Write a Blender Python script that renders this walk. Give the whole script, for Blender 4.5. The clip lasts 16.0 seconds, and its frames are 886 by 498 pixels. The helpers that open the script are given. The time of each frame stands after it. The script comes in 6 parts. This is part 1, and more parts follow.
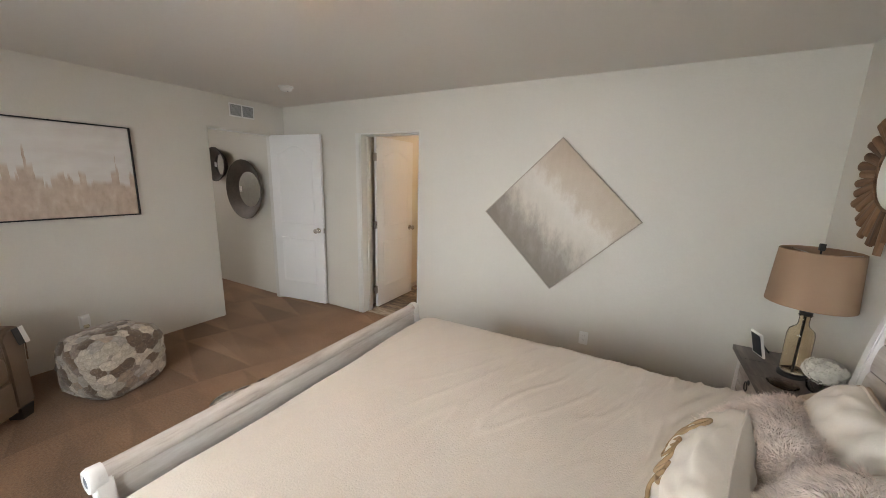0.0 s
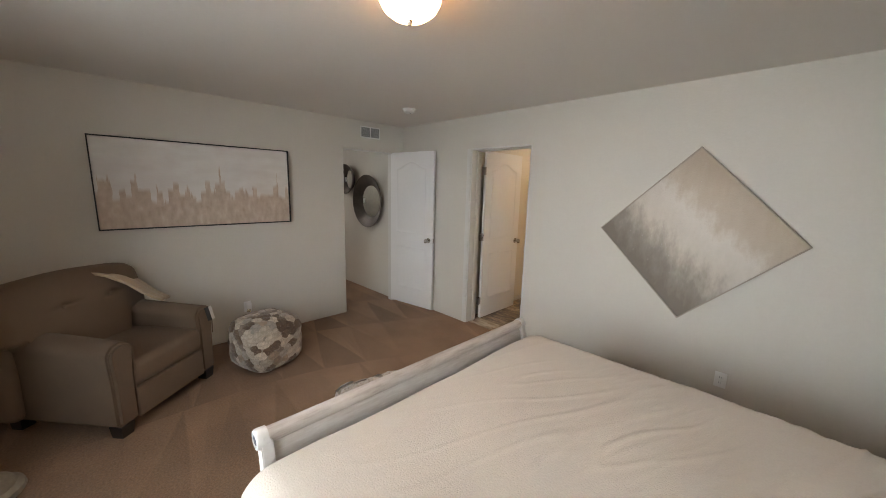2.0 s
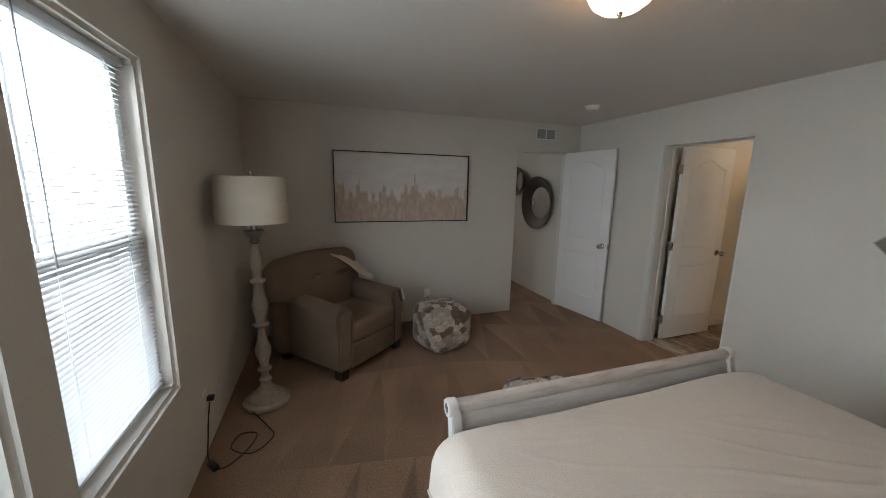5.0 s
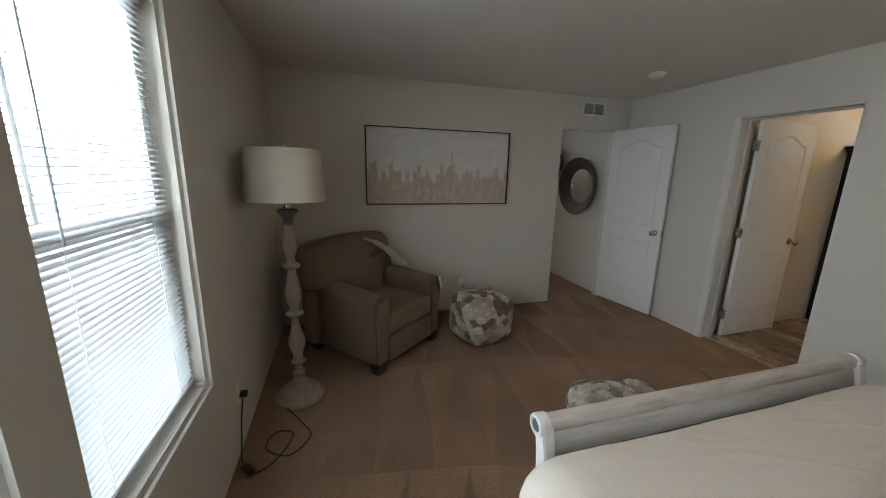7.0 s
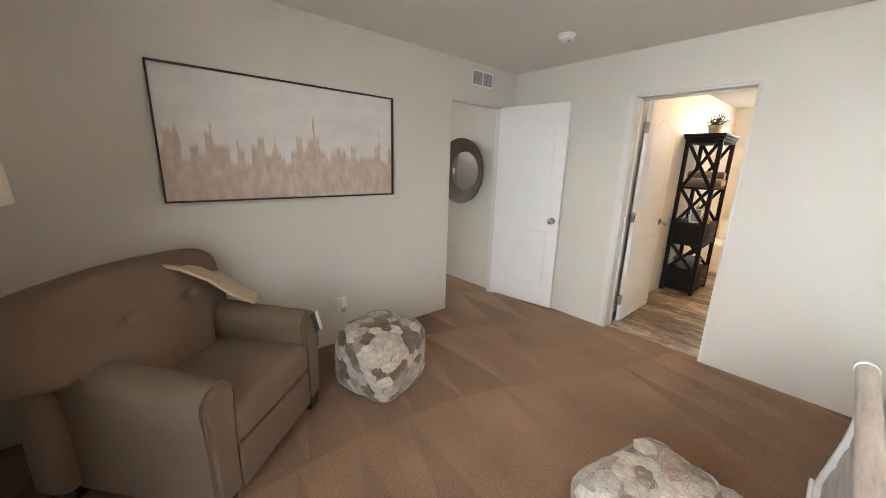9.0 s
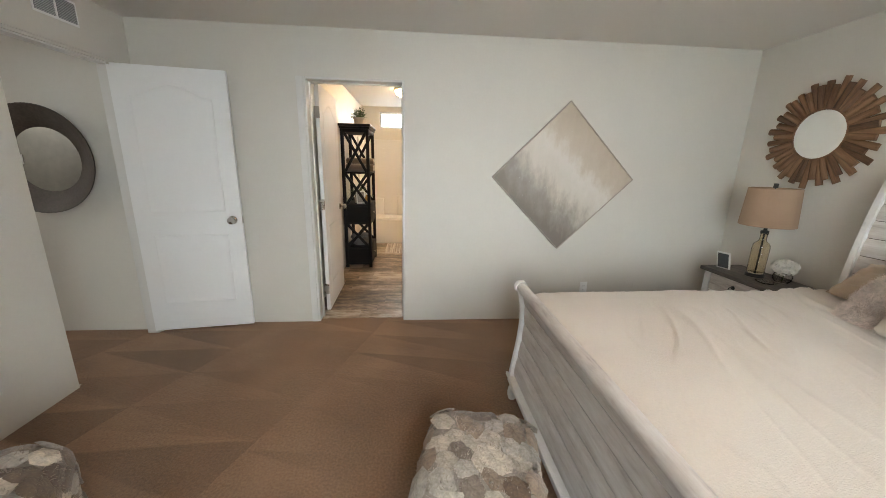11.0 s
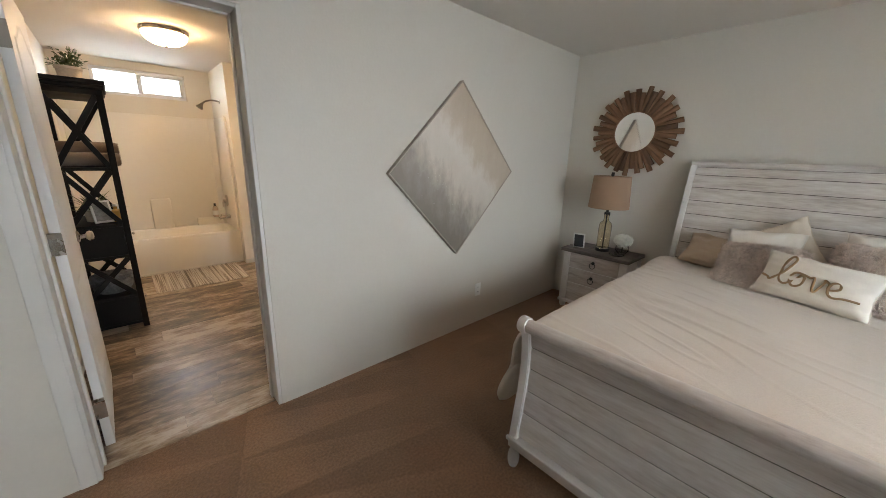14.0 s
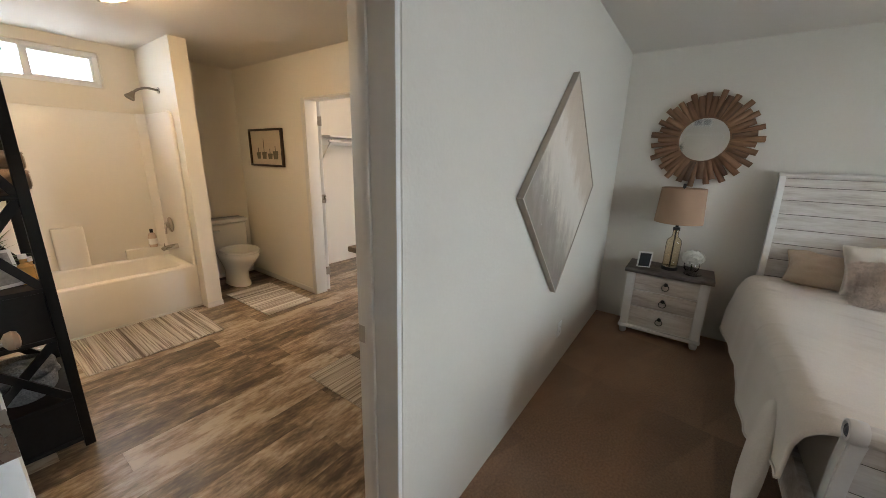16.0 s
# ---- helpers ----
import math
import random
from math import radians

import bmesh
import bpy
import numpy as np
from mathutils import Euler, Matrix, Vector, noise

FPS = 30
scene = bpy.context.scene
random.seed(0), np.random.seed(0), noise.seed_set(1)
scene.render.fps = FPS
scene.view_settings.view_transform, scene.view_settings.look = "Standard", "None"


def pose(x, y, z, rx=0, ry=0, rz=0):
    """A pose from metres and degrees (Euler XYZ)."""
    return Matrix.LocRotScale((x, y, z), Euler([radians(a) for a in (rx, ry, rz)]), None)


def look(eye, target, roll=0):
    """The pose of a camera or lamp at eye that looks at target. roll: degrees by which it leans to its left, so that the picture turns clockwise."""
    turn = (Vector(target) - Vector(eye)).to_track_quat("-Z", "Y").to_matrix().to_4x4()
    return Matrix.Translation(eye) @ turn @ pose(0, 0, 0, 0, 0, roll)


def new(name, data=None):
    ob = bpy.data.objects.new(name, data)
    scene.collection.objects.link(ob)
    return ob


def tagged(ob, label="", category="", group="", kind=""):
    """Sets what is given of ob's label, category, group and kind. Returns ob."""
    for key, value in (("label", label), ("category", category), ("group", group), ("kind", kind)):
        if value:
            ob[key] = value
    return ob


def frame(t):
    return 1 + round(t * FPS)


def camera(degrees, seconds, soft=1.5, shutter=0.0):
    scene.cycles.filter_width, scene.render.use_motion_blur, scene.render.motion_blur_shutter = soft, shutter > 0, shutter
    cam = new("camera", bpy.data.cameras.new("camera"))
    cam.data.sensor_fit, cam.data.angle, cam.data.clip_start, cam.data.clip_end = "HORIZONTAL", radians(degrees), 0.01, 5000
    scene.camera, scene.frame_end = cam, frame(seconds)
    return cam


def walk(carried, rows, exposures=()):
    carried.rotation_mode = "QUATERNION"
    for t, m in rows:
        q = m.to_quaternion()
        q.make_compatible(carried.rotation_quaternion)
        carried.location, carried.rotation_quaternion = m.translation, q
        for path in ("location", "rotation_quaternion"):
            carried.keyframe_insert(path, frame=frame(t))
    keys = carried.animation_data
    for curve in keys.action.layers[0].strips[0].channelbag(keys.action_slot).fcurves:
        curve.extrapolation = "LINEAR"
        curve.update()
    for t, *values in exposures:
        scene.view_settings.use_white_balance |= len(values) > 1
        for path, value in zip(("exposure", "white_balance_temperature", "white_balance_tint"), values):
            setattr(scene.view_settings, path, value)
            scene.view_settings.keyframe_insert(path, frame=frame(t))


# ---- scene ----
cam = camera(103.2, 16.0, 0.8)
PATH = [
    (0, (0.414, 0.349, 1.604), (-0.538, 2.063, 1.208), 1.6),
    (0.5, (0.393, 0.335, 1.609), (-0.677, 1.985, 1.242), 1.6),
    (1, (0.383, 0.319, 1.621), (-0.815, 1.881, 1.267), 1.6),
    (1.5, (0.39, 0.304, 1.63), (-0.925, 1.769, 1.279), 1.5),
    (2, (0.37, 0.29, 1.623), (-1.033, 1.672, 1.275), 1.5),
    (2.5, (0.369, 0.274, 1.627), (-1.114, 1.569, 1.278), 1.5),
    (3, (0.36, 0.258, 1.624), (-1.199, 1.462, 1.275), 1.4),
    (3.5, (0.351, 0.239, 1.624), (-1.287, 1.332, 1.273), 1.4),
    (4, (0.335, 0.212, 1.618), (-1.385, 1.17, 1.267), 1.4),
    (4.5, (0.34, 0.175, 1.62), (-1.457, 0.978, 1.264), 1.2),
    (5, (0.345, 0.158, 1.615), (-1.516, 0.798, 1.259), 1.1),
    (5.2, (0.341, 0.17, 1.618), (-1.538, 0.751, 1.26), 1.1),
    (7.5, (-0.192, -0.008, 1.522), (-2.052, 0.574, 1.071), 1.5),
    (8, (-0.465, 0.058, 1.527), (-2.266, 0.78, 1.044), 1.5),
    (8.5, (-0.779, 0.055, 1.48), (-2.481, 0.989, 1.002), 1.8),
    (9, (-1.017, 0.163, 1.469), (-2.48, 1.441, 0.996), 1.7),
    (9.5, (-1.295, 0.267, 1.453), (-2.349, 1.902, 0.99), 1.9),
    (10, (-1.457, 0.302, 1.438), (-2.139, 2.126, 0.981), 1.7),
    (12.3, (-1.474, 0.531, 1.419), (-0.497, 2.195, 0.894), 1.8),
    (12.5, (-1.517, 0.645, 1.39), (-0.486, 2.279, 0.872), 1.8),
    (13, (-1.689, 0.956, 1.426), (-0.585, 2.54, 0.905), 1.7),
    (13.5, (-1.923, 1.203, 1.438), (-0.756, 2.744, 0.923), 1.6),
    (14, (-2.063, 1.446, 1.44), (-0.754, 2.867, 0.924), 1.6),
    (14.5, (-2.14, 1.77, 1.449), (-0.759, 3.121, 0.933), 1.6),
    (15, (-2.249, 2.091, 1.454), (-0.798, 3.367, 0.939), 1.6),
    (15.5, (-2.288, 2.397, 1.452), (-0.728, 3.536, 0.934), 1.6),
    (16, (-2.258, 2.719, 1.482), (-0.677, 3.836, 0.982), 1.5),
]
EXPOSURE = [(0.0, -0.09, 7350, 18), (2.0, -0.30, 7350, 18), (3.5, -0.30, 7250, 17), (4.2, -0.32, 7150, 16), (4.5, -0.50, 7250, 16), (5.0, -1.05, 6900, 16), (5.3, -1.10, 7000, 15), (7.3, -1.10, 6850, 12), (7.5, -1.13, 6950, 14), (8.0, -0.79, 7550, 19),
            (8.5, 0.04, 7450, 19), (9.0, 0.40, 7250, 17), (10.0, 0.18, 7200, 16), (11.0, 0.03, 7150, 14), (12.3, -0.25, 6900, 16), (13.5, -0.33, 7000, 16), (14.5, -0.38, 6950, 15), (15.0, -0.35, 6900, 15), (16.0, -0.29, 6700, 13)]
walk(cam, [(t, look(eye, target, roll)) for t, eye, target, roll in PATH], EXPOSURE)

# ---- light ----
world = bpy.data.worlds.new("sky")
scene.world = world
world.use_nodes = True
wn = world.node_tree.nodes
sky = wn.new("ShaderNodeTexSky")
sky.sky_type, sky.sun_disc = "NISHITA", False
sky.sun_elevation, sky.sun_rotation = radians(50), radians(90)
wn["Background"].inputs["Strength"].default_value = 0.12
world.node_tree.links.new(sky.outputs[0], wn["Background"].inputs["Color"])

sun = new("sun", bpy.data.lights.new("sun", "SUN"))
sun.data.energy, sun.data.angle, sun.data.color = 1.2, radians(12), (1.0, 0.95, 0.88)
sun.matrix_world = look((30, 0, 36), (0, 0, 0))


def area(name, m, w, h, watts, color):
    d = bpy.data.lights.new(name, "AREA")
    d.shape, d.size, d.size_y, d.energy, d.color = "RECTANGLE", w, h, watts, color
    ob = new(name, d)
    ob.matrix_world = m
    return ob


def bulb(name, place, watts, color, radius=0.05):
    d = bpy.data.lights.new(name, "POINT")
    d.energy, d.color, d.shadow_soft_size = watts, color, radius
    ob = new(name, d)
    ob.location = place
    return ob


DAY = (0.72, 0.885, 1.0)
WARM = (1.0, 0.74, 0.44)
W1, W2, WZ = (-1.60, -0.87), (-0.68, 0.05), (0.60, 2.11)
SOUTH, NORTH, WEST, EAST, CEIL = -0.56, 3.36, -3.57, 1.43, 2.40
for a, b in (W1, W2):
    area("window_daylight", look(((a + b) / 2, SOUTH - 0.20, 1.36), ((a + b) / 2, 1, 1.30)), b - a, 1.48, 29, DAY)
    area("window_daylight_inner", look(((a + b) / 2, SOUTH - 0.054, 1.36), ((a + b) / 2, 1, 1.33)), b - a - 0.04, 1.42, 12, DAY)
area("bath_window_daylight", look((-1.68, 7.45, 2.16), (-1.68, 6.0, 1.6)), 0.80, 0.26, 20, DAY)
# unseen lamp, added to brighten the closet
bulb("closet_bulb", (0.9, 5.3, 2.25), 30, (1.0, 0.86, 0.66))


# ---- materials ----
def mat(name, color, rough=0.6, vary=0.08, scale=6.0, fine=60.0, bump=0.1, bump_scale=200.0, metal=0.0, dist=0.002, stretch=(1, 1, 1), sheen=0.0, coat=0.0, rand=0.0):
    """Base colour with variation at two scales, roughness variation and a fine bump."""
    m = bpy.data.materials.new(name)
    m.use_nodes = True
    nt = m.node_tree
    n, l = nt.nodes, nt.links
    b = n["Principled BSDF"]
    co = n.new("ShaderNodeTexCoord")
    mp = n.new("ShaderNodeMapping")
    mp.inputs["Scale"].default_value = stretch
    l.new(co.outputs["Object"], mp.inputs["Vector"])
    n1, n2 = n.new("ShaderNodeTexNoise"), n.new("ShaderNodeTexNoise")
    n1.inputs["Scale"].default_value, n2.inputs["Scale"].default_value = scale, fine
    n1.inputs["Detail"].default_value, n2.inputs["Detail"].default_value = 4, 3
    for k in (n1, n2):
        l.new(mp.outputs[0], k.inputs["Vector"])
    add = n.new("ShaderNodeMath")
    add.operation = "ADD"
    l.new(n1.outputs["Fac"], add.inputs[0])
    l.new(n2.outputs["Fac"], add.inputs[1])
    rng = n.new("ShaderNodeMapRange")
    rng.inputs["From Min"].default_value, rng.inputs["From Max"].default_value = 0.65, 1.35
    rng.inputs["To Min"].default_value, rng.inputs["To Max"].default_value = 1 - vary, 1 + vary
    l.new(add.outputs[0], rng.inputs["Value"])
    mul = n.new("ShaderNodeVectorMath")
    mul.operation = "SCALE"
    mul.inputs[0].default_value = color
    l.new(rng.outputs[0], mul.inputs["Scale"])
    out = mul
    if rand:
        oi = n.new("ShaderNodeObjectInfo")
        r2 = n.new("ShaderNodeMapRange")
        r2.inputs["To Min"].default_value, r2.inputs["To Max"].default_value = 1 - rand, 1 + rand
        l.new(oi.outputs["Random"], r2.inputs["Value"])
        m2 = n.new("ShaderNodeVectorMath")
        m2.operation = "SCALE"
        l.new(mul.outputs[0], m2.inputs[0])
        l.new(r2.outputs[0], m2.inputs["Scale"])
        out = m2
    l.new(out.outputs[0], b.inputs["Base Color"])
    b.inputs["Roughness"].default_value = rough
    rr = n.new("ShaderNodeMapRange")
    rr.inputs["To Min"].default_value, rr.inputs["To Max"].default_value = max(0.02, rough - 0.06), min(1, rough + 0.06)
    l.new(n1.outputs["Fac"], rr.inputs["Value"])
    l.new(rr.outputs[0], b.inputs["Roughness"])
    b.inputs["Metallic"].default_value = metal
    if sheen:
        b.inputs["Sheen Weight"].default_value, b.inputs["Sheen Roughness"].default_value = sheen, 0.5
    if coat:
        b.inputs["Coat Weight"].default_value = coat
    if bump:
        n3 = n.new("ShaderNodeTexNoise")
        n3.inputs["Scale"].default_value, n3.inputs["Detail"].default_value = bump_scale, 3
        l.new(mp.outputs[0], n3.inputs["Vector"])
        bp = n.new("ShaderNodeBump")
        bp.inputs["Strength"].default_value, bp.inputs["Distance"].default_value = bump, dist
        l.new(n3.outputs["Fac"], bp.inputs["Height"])
        l.new(bp.outputs[0], b.inputs["Normal"])
    return m


def ramp(nt, stops, source):
    r = nt.nodes.new("ShaderNodeValToRGB")
    e = r.color_ramp.elements
    while len(e) < len(stops):
        e.new(0.5)
    for k, (p, c) in zip(e, stops):
        k.position, k.color = p, (*c, 1)
    nt.links.new(source, r.inputs["Fac"])
    return r


def glow(name, color, strength):
    m = bpy.data.materials.new(name)
    m.use_nodes = True
    b = m.node_tree.nodes["Principled BSDF"]
    b.inputs["Base Color"].default_value = (*color, 1)
    b.inputs["Emission Color"].default_value = (*color, 1)
    b.inputs["Emission Strength"].default_value = strength
    return m


def glass(name, color=(1, 1, 1), rough=0.0):
    m = bpy.data.materials.new(name)
    m.use_nodes = True
    b = m.node_tree.nodes["Principled BSDF"]
    b.inputs["Base Color"].default_value = (*color, 1)
    b.inputs["Transmission Weight"].default_value, b.inputs["Roughness"].default_value = 1.0, rough
    b.inputs["IOR"].default_value = 1.45
    return m


def carpet_material():
    """Tan cut-pile carpet with vacuum strokes that lay the pile in lighter and darker wedges."""
    m = mat("carpet", (0.282, 0.168, 0.100), 0.95, 0.34, 2.0, 85.0, 1.0, 300.0, dist=0.006, sheen=0.08)
    nt = m.node_tree
    n, l = nt.nodes, nt.links
    b = n["Principled BSDF"]

    def maths(op, *values):
        k = n.new("ShaderNodeMath")
        k.operation = op
        for q, v in enumerate(values):
            if isinstance(v, (int, float)):
                k.inputs[q].default_value = v
            else:
                l.new(v, k.inputs[q])
        return k.outputs[0]

    def noise_of(scale, detail=2.0):
        k = n.new("ShaderNodeTexNoise")
        k.inputs["Scale"].default_value, k.inputs["Detail"].default_value = scale, detail
        l.new(co.outputs["Object"], k.inputs["Vector"])
        return k

    def random_of(u, v):
        c, w = n.new("ShaderNodeCombineXYZ"), n.new("ShaderNodeTexWhiteNoise")
        l.new(u, c.inputs[0])
        if v is not None:
            l.new(v, c.inputs[1])
        l.new(c.outputs[0], w.inputs["Vector"])
        return w.outputs["Value"]

    co = n.new("ShaderNodeTexCoord")
    mp = n.new("ShaderNodeMapping")
    mp.vector_type = "TEXTURE"
    mp.inputs["Rotation"].default_value = (0, 0, radians(-14))
    mp.inputs["Scale"].default_value = (0.95, 0.31, 1)
    l.new(co.outputs["Object"], mp.inputs["Vector"])
    mixv = n.new("ShaderNodeVectorMath")
    mixv.operation = "MULTIPLY_ADD"
    mixv.inputs[1].default_value = (1.2, 2.6, 0)
    l.new(noise_of(0.33, 0.5).outputs["Color"], mixv.inputs[0])
    l.new(mp.outputs[0], mixv.inputs[2])
    sep = n.new("ShaderNodeSeparateXYZ")
    l.new(mixv.outputs[0], sep.inputs[0])
    row = maths("FLOOR", sep.outputs[0])
    across = maths("ADD", sep.outputs[1], random_of(row, None))
    cell = random_of(row, maths("FLOOR", across))
    wedge = maths("SUBTRACT", maths("MULTIPLY", maths("ABSOLUTE", maths("SUBTRACT", maths("FRACT", across), 0.5)), 2.0), maths("FRACT", sep.outputs[0]))
    edge = n.new("ShaderNodeMapRange")
    edge.interpolation_type = "SMOOTHSTEP"
    edge.inputs["From Min"].default_value, edge.inputs["From Max"].default_value = -0.07, 0.07
    edge.inputs["To Min"].default_value, edge.inputs["To Max"].default_value = -0.5, 0.5
    l.new(wedge, edge.inputs["Value"])
    mask = n.new("ShaderNodeMapRange")
    mask.inputs["From Min"].default_value, mask.inputs["From Max"].default_value = 0.40, 0.58
    l.new(noise_of(0.75, 1.0).outputs["Fac"], mask.inputs["Value"])
    amount = maths("MULTIPLY", maths("MULTIPLY_ADD", cell, 0.34, 0.10), mask.outputs[0])
    tone = maths("MULTIPLY_ADD", edge.outputs[0], amount, 1.0)
    sc = n.new("ShaderNodeVectorMath")
    sc.operation = "SCALE"
    l.new(b.inputs["Base Color"].links[0].from_socket, sc.inputs[0])
    l.new(tone, sc.inputs["Scale"])
    l.new(sc.outputs[0], b.inputs["Base Color"])
    return m


def wood_material(name, stops, grain=(1.2, 14, 14), rough=0.5, rand=0.25, bump=0.25, scale=2.5):
    """Streaky boards: noise stretched along x, shifted for each piece."""
    m = bpy.data.materials.new(name)
    m.use_nodes = True
    nt = m.node_tree
    n, l = nt.nodes, nt.links
    b = n["Principled BSDF"]
    co, oi = n.new("ShaderNodeTexCoord"), n.new("ShaderNodeObjectInfo")
    sh = n.new("ShaderNodeVectorMath")
    sh.operation = "MULTIPLY_ADD"
    sh.inputs[1].default_value = (37, 53, 71)
    l.new(oi.outputs["Random"], sh.inputs[0])
    mp = n.new("ShaderNodeMapping")
    mp.inputs["Scale"].default_value = grain
    l.new(co.outputs["Object"], mp.inputs["Vector"])
    l.new(mp.outputs[0], sh.inputs[2])
    n1, n2 = n.new("ShaderNodeTexNoise"), n.new("ShaderNodeTexNoise")
    n1.inputs["Scale"].default_value, n1.inputs["Detail"].default_value, n1.inputs["Roughness"].default_value = scale, 6, 0.65
    n2.inputs["Scale"].default_value, n2.inputs["Detail"].default_value = scale * 5, 4
    l.new(sh.outputs[0], n1.inputs["Vector"])
    l.new(sh.outputs[0], n2.inputs["Vector"])
    a = n.new("ShaderNodeMath")
    a.operation = "MULTIPLY_ADD"
    a.inputs[1].default_value = 0.3
    l.new(n2.outputs["Fac"], a.inputs[0])
    l.new(n1.outputs["Fac"], a.inputs[2])
    a2 = n.new("ShaderNodeMath")
    a2.operation = "MULTIPLY_ADD"
    a2.inputs[1].default_value = rand
    l.new(oi.outputs["Random"], a2.inputs[0])
    l.new(a.outputs[0], a2.inputs[2])
    sub = n.new("ShaderNodeMath")
    sub.operation = "SUBTRACT"
    sub.inputs[1].default_value = 0.15 + rand / 2
    l.new(a2.outputs[0], sub.inputs[0])
    r = ramp(nt, stops, sub.outputs[0])
    l.new(r.outputs[0], b.inputs["Base Color"])
    b.inputs["Roughness"].default_value = rough
    bp = n.new("ShaderNodeBump")
    bp.inputs["Strength"].default_value, bp.inputs["Distance"].default_value = bump, 0.002
    l.new(a.outputs[0], bp.inputs["Height"])
    l.new(bp.outputs[0], b.inputs["Normal"])
    return m


WALL = mat("wall_paint", (0.645, 0.613, 0.552), 0.5, 0.018, 1.2, 60, 0.55, 75, dist=0.002)
CEILING = mat("ceiling_paint", (0.74, 0.70, 0.645), 0.75, 0.015, 1.0, 40, 0.5, 120, dist=0.002)
BATHWALL = mat("bath_wall_paint", (0.76, 0.72, 0.64), 0.5, 0.012, 1.2, 30, 0.3, 90, dist=0.0015)
TRIM = mat("white_trim", (0.68, 0.665, 0.63), 0.35, 0.015, 3, 50, 0.05, 60)
DOORWHITE = mat("white_door_paint", (0.82, 0.82, 0.81), 0.5, 0.012, 2, 40, 0.12, 160)
VINYL = mat("white_vinyl", (0.82, 0.84, 0.86), 0.3, 0.01, 3, 40, 0.0)
CARPET = carpet_material()
PLANK = wood_material("vinyl_plank", [(0.24, (0.045, 0.033, 0.025)), (0.39, (0.13, 0.093, 0.063)), (0.52, (0.28, 0.207, 0.145)), (0.68, (0.48, 0.41, 0.325))], (2.3, 6.5, 6.5), 0.36, 0.30, 0.15, 2.0)
WASH = wood_material("whitewashed_wood", [(0.20, (0.36, 0.305, 0.265)), (0.44, (0.56, 0.51, 0.468)), (0.75, (0.715, 0.685, 0.65))], (10, 1.4, 10), 0.55, 0.20, 0.3)
WASHTRIM = wood_material("whitewashed_trim", [(0.15, (0.42, 0.39, 0.37)), (0.35, (0.70, 0.68, 0.66)), (0.7, (0.78, 0.77, 0.75))], (3, 3, 3), 0.5, 0.05, 0.2)
GREYTOP = wood_material("grey_brown_wood", [(0.2, (0.05, 0.042, 0.038)), (0.5, (0.12, 0.098, 0.085)), (0.8, (0.22, 0.18, 0.155))], (9, 1.2, 9), 0.5, 0.1, 0.25)
ESPRESSO = mat("espresso_wood", (0.006, 0.0045, 0.004), 0.55, 0.25, 8, 60, 0.1, 60)
ESPRESSO.node_tree.nodes["Principled BSDF"].inputs["Specular IOR Level"].default_value = 0.22
NICKEL = mat("satin_nickel", (0.45, 0.42, 0.38), 0.28, 0.04, 10, 80, 0, metal=1.0)
CHROME = mat("chrome", (0.75, 0.75, 0.74), 0.08, 0.02, 10, 80, 0, metal=1.0)
BLACK = mat("black_paint", (0.012, 0.012, 0.012), 0.45, 0.2, 10, 80, 0.05)
PLASTIC = mat("white_plastic", (0.80, 0.80, 0.78), 0.35, 0.01, 4, 40, 0.0)
GREYSLOT = mat("grey_slot", (0.10, 0.10, 0.10), 0.6, 0.1, 5, 40, 0.0)
MIRROR = mat("mirror", (0.92, 0.93, 0.92), 0.02, 0.0, 1, 1, 0, metal=1.0)
PANE = glass("window_glass", (0.97, 0.99, 1.0))
LAMPGLASS = glow("lamp_glass", (1.0, 0.60, 0.29), 24.0)
# bluish glow that stands in for daylight reaching the hall
HALLGLOW = glow("hall_daylight_glow", (0.86, 0.94, 1.0), 55.0)
BATHGLASS = glow("bath_lamp_glass", (1.0, 0.70, 0.38), 90.0)


# ---- mesh helpers ----
def box(bm, x0, x1, y0, y1, z0, z1, bevel=0.0, segments=2):
    r = bmesh.ops.create_cube(bm, size=1.0, matrix=Matrix.LocRotScale(((x0 + x1) / 2, (y0 + y1) / 2, (z0 + z1) / 2), None, (abs(x1 - x0), abs(y1 - y0), abs(z1 - z0))))
    if bevel:
        edges = list({e for v in r["verts"] for e in v.link_edges})
        bmesh.ops.bevel(bm, geom=edges, offset=bevel, segments=segments, affect="EDGES", profile=0.5)
    return bm


def boxed(x0, x1, y0, y1, z0, z1, bevel=0.0, segments=2):
    return box(bmesh.new(), x0, x1, y0, y1, z0, z1, bevel, segments)


def lathe(profile, seg=32, m=None, bm=None):
    """Turns a profile of (radius, height) round z."""
    bm = bm or bmesh.new()
    rings = []
    for r, z in profile:
        if r < 1e-5:
            rings.append([bm.verts.new((0, 0, z))])
        else:
            rings.append([bm.verts.new((r * math.cos(2 * math.pi * k / seg), r * math.sin(2 * math.pi * k / seg), z)) for k in range(seg)])
    for a, b in zip(rings, rings[1:]):
        for k in range(seg):
            j = (k + 1) % seg
            q = [a[k % len(a)], a[j % len(a)], b[j % len(b)], b[k % len(b)]]
            q = list(dict.fromkeys(q))
            if len(q) > 2:
                bm.faces.new(q)
    verts = [v for ring in rings for v in ring]
    if m is not None:
        bmesh.ops.transform(bm, matrix=m, verts=verts)
    return bm


